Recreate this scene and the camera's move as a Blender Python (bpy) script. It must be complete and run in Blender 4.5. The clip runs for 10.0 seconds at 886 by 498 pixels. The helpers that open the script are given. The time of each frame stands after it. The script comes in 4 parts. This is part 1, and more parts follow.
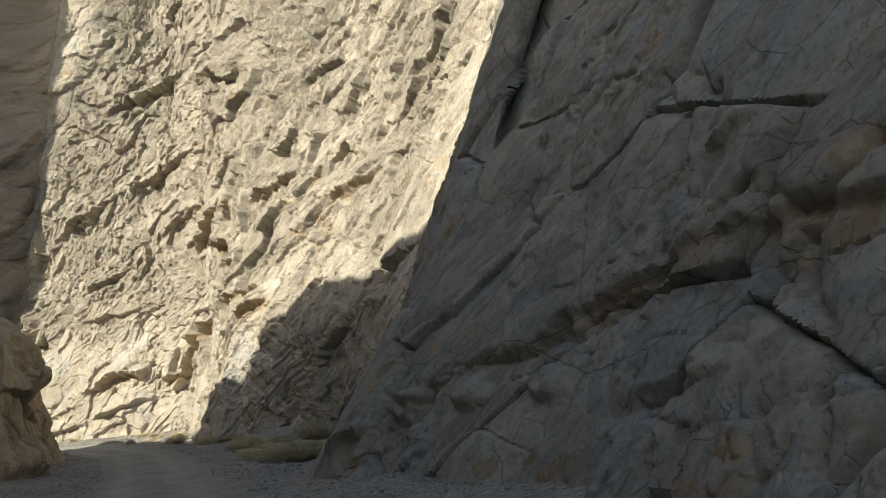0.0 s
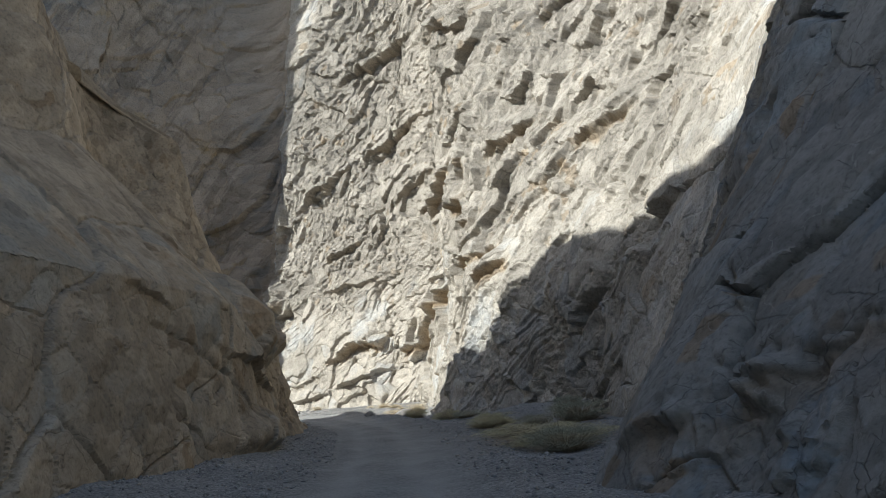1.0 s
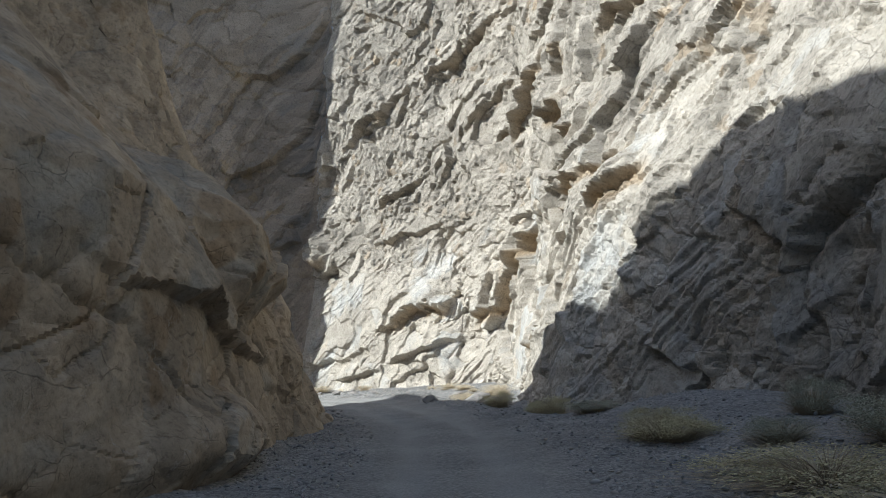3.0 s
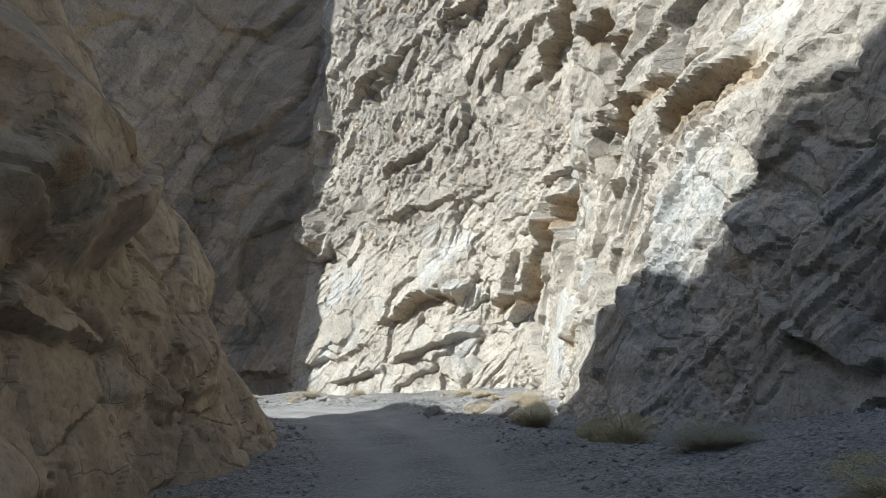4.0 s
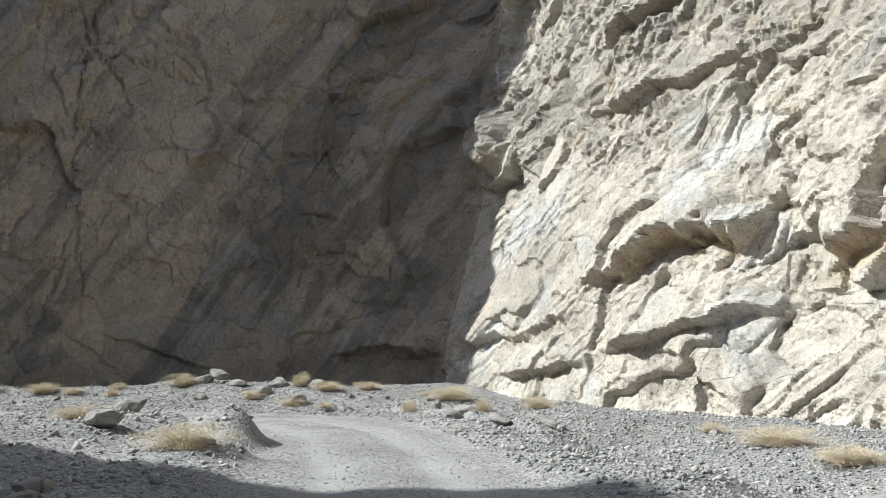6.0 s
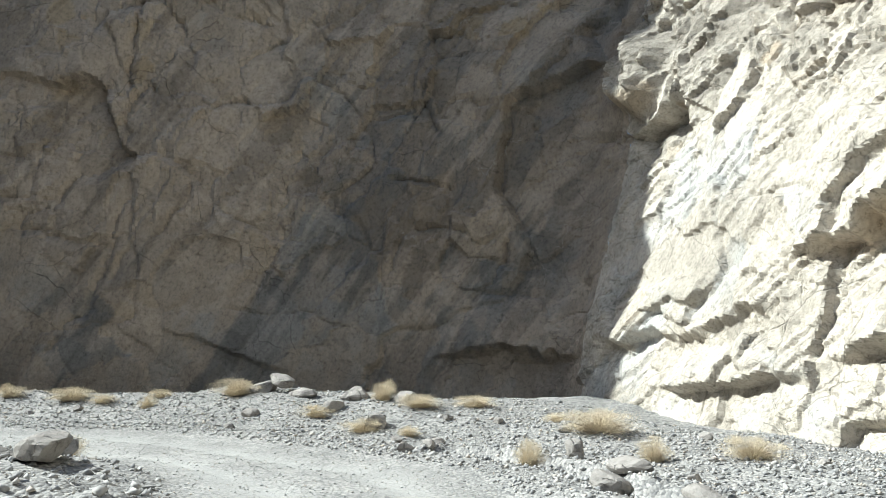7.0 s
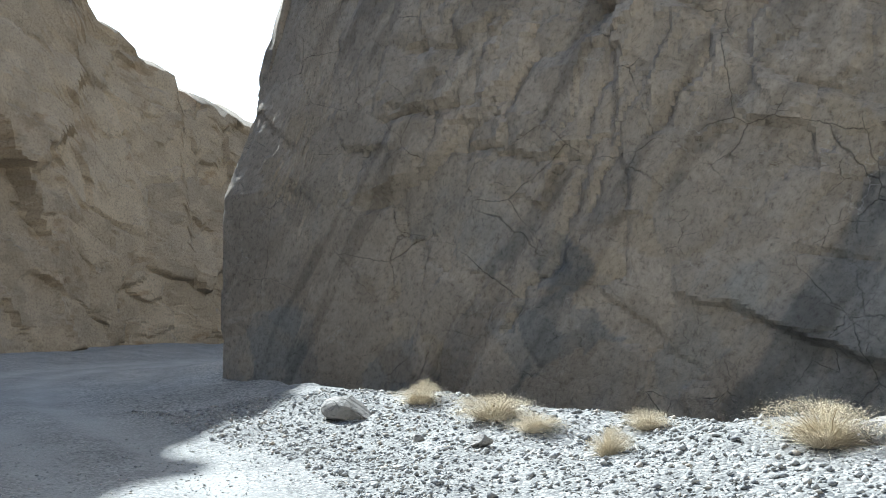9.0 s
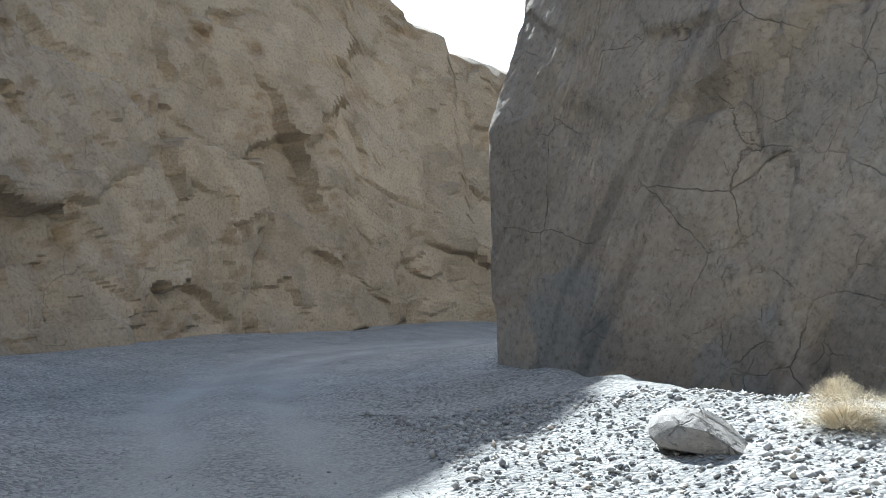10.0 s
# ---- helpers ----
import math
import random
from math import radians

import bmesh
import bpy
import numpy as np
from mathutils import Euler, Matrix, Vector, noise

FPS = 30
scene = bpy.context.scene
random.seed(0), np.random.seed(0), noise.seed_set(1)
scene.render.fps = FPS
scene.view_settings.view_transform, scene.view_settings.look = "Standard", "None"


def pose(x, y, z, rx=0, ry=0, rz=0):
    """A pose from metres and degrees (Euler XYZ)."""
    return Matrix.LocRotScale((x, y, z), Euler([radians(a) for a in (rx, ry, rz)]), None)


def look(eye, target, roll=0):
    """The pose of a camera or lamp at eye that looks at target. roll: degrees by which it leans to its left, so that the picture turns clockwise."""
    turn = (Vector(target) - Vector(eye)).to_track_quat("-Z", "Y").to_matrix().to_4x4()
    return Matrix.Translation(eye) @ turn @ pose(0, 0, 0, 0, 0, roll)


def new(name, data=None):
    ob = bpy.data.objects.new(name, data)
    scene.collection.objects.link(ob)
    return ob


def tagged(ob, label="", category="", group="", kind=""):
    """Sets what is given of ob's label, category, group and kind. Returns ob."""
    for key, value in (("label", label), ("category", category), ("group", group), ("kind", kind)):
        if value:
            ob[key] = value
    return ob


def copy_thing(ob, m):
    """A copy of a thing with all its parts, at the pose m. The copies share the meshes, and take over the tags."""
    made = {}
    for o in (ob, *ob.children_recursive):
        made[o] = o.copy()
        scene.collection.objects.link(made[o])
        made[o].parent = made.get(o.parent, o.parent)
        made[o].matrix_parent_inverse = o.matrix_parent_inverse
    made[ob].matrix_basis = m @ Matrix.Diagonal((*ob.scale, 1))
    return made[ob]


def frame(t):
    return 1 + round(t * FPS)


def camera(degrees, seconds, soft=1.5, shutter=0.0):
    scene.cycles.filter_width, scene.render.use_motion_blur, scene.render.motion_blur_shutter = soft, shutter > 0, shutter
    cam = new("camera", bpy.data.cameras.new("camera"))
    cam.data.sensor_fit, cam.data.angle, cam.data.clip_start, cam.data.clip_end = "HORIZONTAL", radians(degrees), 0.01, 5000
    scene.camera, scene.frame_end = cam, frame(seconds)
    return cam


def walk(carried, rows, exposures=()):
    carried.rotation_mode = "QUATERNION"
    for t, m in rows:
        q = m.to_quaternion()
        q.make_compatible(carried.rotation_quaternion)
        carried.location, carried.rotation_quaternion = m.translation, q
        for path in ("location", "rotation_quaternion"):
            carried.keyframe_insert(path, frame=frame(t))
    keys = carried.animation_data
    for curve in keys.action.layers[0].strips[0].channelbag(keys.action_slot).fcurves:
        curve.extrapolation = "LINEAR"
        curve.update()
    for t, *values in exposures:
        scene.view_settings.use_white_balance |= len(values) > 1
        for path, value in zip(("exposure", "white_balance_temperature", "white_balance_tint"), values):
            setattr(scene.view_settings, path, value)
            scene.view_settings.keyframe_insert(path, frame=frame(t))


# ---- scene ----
cam = camera(58.1, 10.0, soft=0.75)
PATH = [
    (0, (-0.0, -0.0, 1.65), (0.141, 9.897, 3.077), -5.70),
    (0.5, (-0.767, 2.89, 1.579), (-2.452, 12.63, 3.094), -5.84),
    (1, (-1.827, 5.867, 1.491), (-4.501, 15.402, 2.882), -5.00),
    (1.5, (-3.056, 8.931, 1.375), (-6.08, 18.361, 2.764), -5.20),
    (2, (-4.415, 12.227, 1.263), (-7.699, 21.585, 2.547), -4.66),
    (2.5, (-5.863, 15.817, 1.14), (-9.265, 25.144, 2.336), -4.33),
    (4, (-10.407, 28.92, 0.58), (-14.111, 38.126, 1.82), -3.63),
    (4.5, (-12.324, 33.457, 0.492), (-16.329, 42.508, 1.924), -2.98),
    (5, (-14.324, 37.934, 0.388), (-18.96, 46.661, 1.925), -1.28),
    (5.5, (-16.594, 42.262, 0.267), (-22.129, 50.501, 1.488), 0.97),
    (5.7, (-17.544, 43.877, 0.27), (-23.303, 51.97, 1.42), 1.16),
    (6.8, (-22.903, 51.295, 0.298), (-29.76, 58.494, 1.377), 1.58),
    (7, (-24.027, 52.458, 0.274), (-31.221, 59.325, 1.312), 1.76),
    (7.5, (-26.908, 55.13, 0.16), (-35.025, 60.908, 1.015), 3.51),
    (8, (-29.842, 57.313, 0.082), (-38.751, 61.835, 0.508), 3.07),
    (8.5, (-32.831, 58.701, -0.089), (-42.349, 61.691, 0.591), 1.89),
    (9, (-36.178, 59.33, -0.3), (-46.124, 60.079, 0.409), 1.56),
    (9.5, (-39.506, 59.282, -0.54), (-49.45, 58.406, 0.052), 1.33),
    (10, (-42.588, 58.536, -0.725), (-52.195, 55.789, -0.33), -0.03),
]


# ---- light ----
SUN_AZ, SUN_EL = 234.8, 38.0   # compass-like angle from +y towards +x, height over the horizon
EXPOSURES = [(0, 0.50, 7600, 4), (0.5, 0.52, 7150, 5), (1.0, 0.46, 6100, 5), (2.0, 0.48, 5900, 5), (5.7, 0.58, 5950, 5), (6.8, 0.90, 5980, 4), (7.3, 1.28, 5800, -5), (8.0, 1.6, 5700, -5), (8.5, 1.6, 5650, 0), (9.0, 1.4, 5550, 1), (9.5, 1.4, 5500, 0), (10, 1.65, 5550, 2)]
walk(cam, [(t, look(eye, target, roll)) for t, eye, target, roll in PATH], EXPOSURES)

sky_world = bpy.data.worlds.new("sky")
scene.world = sky_world
sky_world.use_nodes = True
sky_nodes = sky_world.node_tree.nodes
sky_tex = sky_nodes.new("ShaderNodeTexSky")
sky_tex.sky_type, sky_tex.sun_disc = "NISHITA", False
sky_tex.sun_elevation, sky_tex.sun_rotation = radians(SUN_EL), radians(SUN_AZ)
sky_tex.air_density, sky_tex.dust_density = 1.0, 2.0
sky_world.node_tree.links.new(sky_tex.outputs[0], sky_nodes["Background"].inputs[0])
sky_nodes["Background"].inputs[1].default_value = 0.106

sun_way = Vector((math.sin(radians(SUN_AZ)) * math.cos(radians(SUN_EL)), math.cos(radians(SUN_AZ)) * math.cos(radians(SUN_EL)), math.sin(radians(SUN_EL))))
sun = new("sun", bpy.data.lights.new("sun", "SUN"))
sun.data.energy, sun.data.angle, sun.data.color = 4.9, radians(0.53), (1.0, 0.96, 0.90)
sun.matrix_world = look((0, 0, 80), Vector((0, 0, 80)) - sun_way)


# ---- noise and cells in numpy ----
def hash01(i, j, seed):
    """A number from 0 to 1 for each pair of whole numbers."""
    h = (np.asarray(i).astype(np.int64) * 374761393 + np.asarray(j).astype(np.int64) * 668265263 + seed * 974711) & 0xFFFFFFFF
    h = ((h ^ (h >> 13)) * 1274126177) & 0xFFFFFFFF
    h = ((h ^ (h >> 15)) * 2246822519) & 0xFFFFFFFF
    return ((h ^ (h >> 16)) & 0xFFFFFF) / float(0xFFFFFF)


def smooth(a, b, x):
    x = np.clip((x - a) / (b - a), 0, 1)
    return x * x * (3 - 2 * x)


def value_noise(x, y, seed):
    i, j = np.floor(x), np.floor(y)
    fx, fy = x - i, y - j
    fx, fy = fx * fx * (3 - 2 * fx), fy * fy * (3 - 2 * fy)
    a, b, c, d = hash01(i, j, seed), hash01(i + 1, j, seed), hash01(i, j + 1, seed), hash01(i + 1, j + 1, seed)
    return (a + (b - a) * fx + (c - a) * fy + (a - b - c + d) * fx * fy) * 2 - 1


def fbm(x, y, seed, octaves=4, gain=0.5):
    total, weight = 0.0, 1.0
    for k in range(octaves):
        total = total + weight * value_noise(x * 2.03**k + 17.3 * k, y * 2.03**k - 9.1 * k, seed + k)
        weight *= gain
    return total


def curve_points(rows, step):
    """A smooth curve through rows of numbers (Catmull-Rom), sampled at about equal steps in plan."""
    rows = np.array(rows, float)
    rows = np.vstack([2 * rows[0] - rows[1], rows, 2 * rows[-1] - rows[-2]])
    out = []
    for k in range(1, len(rows) - 2):
        p0, p1, p2, p3 = rows[k - 1 : k + 3]
        t = np.linspace(0, 1, 40, endpoint=False)[:, None]
        out.append(0.5 * (2 * p1 + (p2 - p0) * t + (2 * p0 - 5 * p1 + 4 * p2 - p3) * t**2 + (3 * p1 - p0 - 3 * p2 + p3) * t**3))
    out = np.vstack(out + [rows[-2][None]])
    along = np.r_[0, np.cumsum(np.hypot(*np.diff(out[:, :2], axis=0).T))]
    at = np.arange(0, along[-1], step)
    return at, np.stack([np.interp(at, along, column) for column in out.T], 1)


def sheet(name, places, material, tone=None, crease=0):
    """One mesh from a grid of places, rows x columns x 3. crease: edges that turn by more degrees than this stay sharp."""
    rows, columns = places.shape[:2]
    mesh = bpy.data.meshes.new(name)
    k = np.arange(rows * columns).reshape(rows, columns)
    quads = np.stack([k[:-1, :-1], k[:-1, 1:], k[1:, 1:], k[1:, :-1]], -1).reshape(-1, 4)
    mesh.vertices.add(rows * columns)
    mesh.vertices.foreach_set("co", places.reshape(-1).astype(np.float32))
    mesh.loops.add(quads.size)
    mesh.loops.foreach_set("vertex_index", quads.reshape(-1).astype(np.int32))
    mesh.polygons.add(len(quads))
    mesh.polygons.foreach_set("loop_start", np.arange(0, quads.size, 4, dtype=np.int32))
    mesh.polygons.foreach_set("use_smooth", np.full(len(quads), True))
    mesh.update(calc_edges=True)
    if crease:
        mesh.set_sharp_from_angle(angle=radians(crease))
    mesh.materials.append(material)
    if tone is not None:
        layer = mesh.attributes.new("tone", "FLOAT_COLOR", "POINT")
        layer.data.foreach_set("color", np.concatenate([tone, np.ones((*tone.shape[:2], 1))], -1).reshape(-1).astype(np.float32))
    return new(name, mesh)


# ---- materials ----
def material(name, roughness=0.9):
    made = bpy.data.materials.new(name)
    made.use_nodes = True
    tree = made.node_tree
    shader = tree.nodes["Principled BSDF"]
    shader.inputs["Roughness"].default_value = roughness
    shader.inputs["Specular IOR Level"].default_value = 0.25
    return made, tree, shader


def node(tree, kind, **sockets):
    made = tree.nodes.new(kind)
    for key, value in sockets.items():
        made.inputs[key.replace("_", " ")].default_value = value
    return made


def ramp(tree, source, stops):
    made = tree.nodes.new("ShaderNodeValToRGB")
    while len(made.color_ramp.elements) < len(stops):
        made.color_ramp.elements.new(0.5)
    for element, (at, colour) in zip(made.color_ramp.elements, stops):
        element.position, element.color = at, (*colour, 1)
    tree.links.new(source, made.inputs[0])
    return made


def mixed(tree, kind, factor, a, b):
    made = tree.nodes.new("ShaderNodeMix")
    made.data_type, made.blend_type = "RGBA", kind
    for socket, value in ((made.inputs[0], factor), (made.inputs[6], a), (made.inputs[7], b)):
        if isinstance(value, bpy.types.NodeSocket):
            tree.links.new(value, socket)
        elif isinstance(value, float):
            socket.default_value = value
        else:
            socket.default_value = (*value, 1)
    return made.outputs[2]


def dotted(tree, place, ways):
    """Coordinates along three directions, each with its length as scale."""
    joined = tree.nodes.new("ShaderNodeCombineXYZ")
    for n, way in enumerate(ways):
        along = tree.nodes.new("ShaderNodeVectorMath")
        along.operation = "DOT_PRODUCT"
        tree.links.new(place, along.inputs[0])
        along.inputs[1].default_value = way
        tree.links.new(along.outputs["Value"], joined.inputs[n])
    return joined.outputs[0]


def rock_material(name, grey, warm, ochre, run, dip, relief=1.0, joint=0.9, across=0.6, spread=(0.40, 0.50), fine=1.0):
    """Limestone: grey and warm beds, ochre break faces, pale veins, thin dark joints and grain. run: heading of the wall
    in plan; dip: fall of the beds along it; across: how much the joints run square to the beds. The tone layer holds
    red: warm or grey block; green: ochre break face; blue: light or dark block."""
    made, tree, shader = material(name, 0.92)
    links = tree.links
    place = tree.nodes.new("ShaderNodeNewGeometry").outputs["Position"]
    head = Vector((math.sin(radians(run)), math.cos(radians(run)), 0))
    bed = head * math.cos(dip) + Vector((0, 0, math.sin(dip)))
    face = Vector((head.y, -head.x, 0))
    square = face.cross(bed)
    tone = tree.nodes.new("ShaderNodeAttribute")
    tone.attribute_name = "tone"
    split = tree.nodes.new("ShaderNodeSeparateColor")
    links.new(tone.outputs["Color"], split.inputs[0])
    wobble = node(tree, "ShaderNodeTexNoise", Scale=1.1, Detail=5.0, Roughness=0.6)
    links.new(place, wobble.inputs["Vector"])
    loose = mixed(tree, "LINEAR_LIGHT", 0.22, place, wobble.outputs[1])
    along_beds = dotted(tree, loose, (bed * 0.55, square * 1.5, face * 0.8))
    patch = node(tree, "ShaderNodeTexNoise", Scale=0.5, Detail=7.0, Roughness=0.68)
    grain = node(tree, "ShaderNodeTexNoise", Scale=7.0, Detail=8.0, Roughness=0.72)
    links.new(along_beds, patch.inputs["Vector"])
    links.new(place, grain.inputs["Vector"])
    which = node(tree, "ShaderNodeMath")
    links.new(patch.outputs[0], which.inputs[0])
    links.new(split.outputs[0], which.inputs[1])
    warmness = ramp(tree, which.outputs[0], [(0.66, (0, 0, 0)), (1.26, (1, 1, 1))])
    colour = mixed(tree, "MIX", warmness.outputs[0], grey, warm)
    colour = mixed(tree, "MIX", split.outputs[1], colour, ochre)
    shade = ramp(tree, split.outputs[2], [(0.0, (0.58, 0.58, 0.58)), (1.0, (1.36, 1.36, 1.36))])
    colour = mixed(tree, "MULTIPLY", 1.0, colour, shade.outputs[0])
    speck = ramp(tree, grain.outputs[0], [(0.30, (0.45, 0.44, 0.42)), (0.46, (0.95, 0.95, 0.94)), (0.70, (1.25, 1.24, 1.22))])
    colour = mixed(tree, "MULTIPLY", 0.8, colour, speck.outputs[0])
    pitted = node(tree, "ShaderNodeTexNoise", Scale=16.0, Detail=4.0, Roughness=0.65)
    links.new(along_beds, pitted.inputs["Vector"])
    pit = ramp(tree, pitted.outputs[0], [(0.33, (0.42, 0.40, 0.38)), (0.43, (1, 1, 1)), (0.62, (1.12, 1.12, 1.11))])
    colour = mixed(tree, "MULTIPLY", 0.75 * relief, colour, pit.outputs[0])
    veins = node(tree, "ShaderNodeTexVoronoi", Scale=0.9)
    veins.feature = "DISTANCE_TO_EDGE"
    links.new(mixed(tree, "LINEAR_LIGHT", 0.6, place, wobble.outputs[1]), veins.inputs["Vector"])
    vein = ramp(tree, veins.outputs[0], [(0.0, (1, 1, 1)), (0.012, (0, 0, 0))])
    sparse = ramp(tree, patch.outputs[0], [(0.54, (0, 0, 0)), (0.64, (0.4, 0.4, 0.4))])
    amount = node(tree, "ShaderNodeMath")
    amount.operation = "MULTIPLY"
    links.new(vein.outputs[0], amount.inputs[0])
    links.new(sparse.outputs[0], amount.inputs[1])
    colour = mixed(tree, "MIX", amount.outputs[0], colour, (0.52, 0.5, 0.46))
    # thin open joints in three sizes, broken off here and there
    lines = None
    for scale, wide, turn, low in ((0.55, 0.020, 1 - across, 0.06), (1.5, 0.030, across, 0.0), (4.2, 0.05, across, -0.03)):
        cracks = node(tree, "ShaderNodeTexVoronoi", Scale=scale)
        cracks.feature = "DISTANCE_TO_EDGE"
        links.new(dotted(tree, loose, (bed * (0.45 + 1.1 * turn), square * (1.55 - 1.1 * turn), face * 0.5)), cracks.inputs["Vector"])
        crack = ramp(tree, cracks.outputs[0], [(0.0, (0, 0, 0)), (wide * fine, (1, 1, 1))])
        where = node(tree, "ShaderNodeTexNoise", Scale=scale * 0.9, Detail=3.0)
        links.new(place, where.inputs["Vector"])
        some = ramp(tree, where.outputs[0], [(spread[0] + low, (joint, joint, joint)), (spread[1] + low, (0, 0, 0))])
        joints = mixed(tree, "MIX", some.outputs[0], (1, 1, 1), crack.outputs[0])
        lines = mixed(tree, "MULTIPLY", 1.0, lines, joints) if lines else joints
    colour = mixed(tree, "MULTIPLY", 0.72, colour, lines)
    links.new(colour, shader.inputs["Base Color"])
    weathered = tree.nodes.new("ShaderNodeMapRange")
    links.new(split.outputs[0], weathered.inputs[0])
    for n, value in enumerate((0.25, 0.75, 0.5, 1.0)):
        weathered.inputs[n + 1].default_value = value
    normal = None
    chip_place = dotted(tree, loose, (bed * 0.8, square * 1.3, face))
    for scale, strength, deep in ((1.7, 0.5, 0.14), (4.6, 0.9, 0.10), (12.0, 0.9, 0.05)):
        chips = node(tree, "ShaderNodeTexVoronoi", Scale=scale)
        links.new(chip_place, chips.inputs["Vector"])
        each = tree.nodes.new("ShaderNodeSeparateColor")
        links.new(chips.outputs["Color"], each.inputs[0])
        bump = node(tree, "ShaderNodeBump", Strength=strength * relief, Distance=deep)
        much = node(tree, "ShaderNodeMath")
        much.operation = "MULTIPLY"
        links.new(weathered.outputs[0], much.inputs[0])
        much.inputs[1].default_value = strength * relief
        links.new(much.outputs[0], bump.inputs["Strength"])
        links.new(each.outputs[0], bump.inputs["Height"])
        if normal:
            links.new(normal, bump.inputs["Normal"])
        normal = bump.outputs[0]
    for height, strength, deep in ((grain.outputs[0], 0.4 + 0.3 * relief, 0.08), (pitted.outputs[0], 0.6 * relief, 0.04), (lines, 0.8, 0.05)):
        bump = node(tree, "ShaderNodeBump", Strength=strength, Distance=deep)
        links.new(height, bump.inputs["Height"])
        links.new(normal, bump.inputs["Normal"])
        normal = bump.outputs[0]
    links.new(normal, shader.inputs["Normal"])
    return made


def gravel_material(name, a, b, packed):
    """Loose grey stones, and pale packed dust where the tone layer's red is high."""
    made, tree, shader = material(name, 0.95)
    links = tree.links
    place = tree.nodes.new("ShaderNodeNewGeometry").outputs["Position"]
    tone = tree.nodes.new("ShaderNodeAttribute")
    tone.attribute_name = "tone"
    split = tree.nodes.new("ShaderNodeSeparateColor")
    links.new(tone.outputs["Color"], split.inputs[0])
    stones = node(tree, "ShaderNodeTexVoronoi", Scale=21.0)
    coarse = node(tree, "ShaderNodeTexVoronoi", Scale=6.0)
    wide = node(tree, "ShaderNodeTexNoise", Scale=0.6, Detail=6.0, Roughness=0.6)
    fine = node(tree, "ShaderNodeTexNoise", Scale=26.0, Detail=5.0, Roughness=0.7)
    for made_node in (stones, coarse, wide, fine):
        links.new(place, made_node.inputs["Vector"])
    each = tree.nodes.new("ShaderNodeSeparateColor")
    links.new(stones.outputs["Color"], each.inputs[0])
    spread = ramp(tree, wide.outputs[0], [(0.35, (0, 0, 0)), (0.65, (1, 1, 1))])
    colour = mixed(tree, "MIX", spread.outputs[0], a, b)
    tint = ramp(tree, each.outputs[0], [(0.0, (0.55, 0.55, 0.56)), (1.0, (1.3, 1.28, 1.24))])
    colour = mixed(tree, "MULTIPLY", 1.0, colour, tint.outputs[0])
    road = mixed(tree, "MULTIPLY", 0.5, packed, spread.outputs[0])
    dust = ramp(tree, fine.outputs[0], [(0.3, (0.72, 0.72, 0.72)), (0.7, (1.18, 1.18, 1.18))])
    patched = node(tree, "ShaderNodeMath")
    patched.operation = "MULTIPLY_ADD"
    links.new(fine.outputs[0], patched.inputs[0])
    patched.inputs[1].default_value = 0.7
    patched.inputs[2].default_value = -0.35
    packing = node(tree, "ShaderNodeMath")
    packing.use_clamp = True
    links.new(patched.outputs[0], packing.inputs[0])
    links.new(split.outputs[0], packing.inputs[1])
    road = mixed(tree, "MIX", 0.75, road, packed)
    colour = mixed(tree, "MIX", packing.outputs[0], colour, road)
    colour = mixed(tree, "MULTIPLY", 1.0, colour, dust.outputs[0])
    links.new(colour, shader.inputs["Base Color"])
    lift = mixed(tree, "MIX", packing.outputs[0], stones.outputs["Distance"], (0.4, 0.4, 0.4))
    bump_a = node(tree, "ShaderNodeBump", Strength=0.7, Distance=0.03)
    bump_a.invert = True
    links.new(lift, bump_a.inputs["Height"])
    bump_b = node(tree, "ShaderNodeBump", Strength=0.5, Distance=0.02)
    links.new(fine.outputs[0], bump_b.inputs["Height"])
    links.new(bump_a.outputs[0], bump_b.inputs["Normal"])
    links.new(bump_b.outputs[0], shader.inputs["Normal"])
    return made


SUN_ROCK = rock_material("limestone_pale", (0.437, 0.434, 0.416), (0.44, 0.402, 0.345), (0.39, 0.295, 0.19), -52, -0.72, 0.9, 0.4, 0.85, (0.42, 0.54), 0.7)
# the same limestone with shade put into the colour: bluer or darker copies
MID_SHADED_ROCK = rock_material("limestone_blue_shaded", (0.18, 0.196, 0.21), (0.27, 0.25, 0.215), (0.27, 0.20, 0.14), -40, -0.6, 0.7, 0.35, 0.7, (0.40, 0.50), 0.5)
NEAR_SHADED_ROCK = rock_material("limestone_grey_shaded", (0.225, 0.253, 0.273), (0.255, 0.25, 0.237), (0.26, 0.195, 0.13), -30, -0.45, 0.35, 0.4, 0.7, (0.40, 0.50), 0.6)
DARK_SHADED_ROCK = rock_material("limestone_brown_shaded", (0.236, 0.226, 0.21), (0.315, 0.268, 0.217), (0.32, 0.245, 0.14), -134, -1.0, 0.5, 0.6, 0.45, (0.36, 0.48), 0.3)
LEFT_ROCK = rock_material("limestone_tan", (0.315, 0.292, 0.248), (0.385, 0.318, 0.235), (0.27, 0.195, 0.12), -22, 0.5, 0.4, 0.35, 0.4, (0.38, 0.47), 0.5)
GRAVEL = gravel_material("gravel", (0.24, 0.239, 0.233), (0.325, 0.32, 0.31), (0.35, 0.345, 0.33))
STONE = rock_material("loose_stone", (0.50, 0.47, 0.44), (0.58, 0.50, 0.44), (0.3, 0.25, 0.2), 30, 0.4, 0.5, 0.6, 0.5)


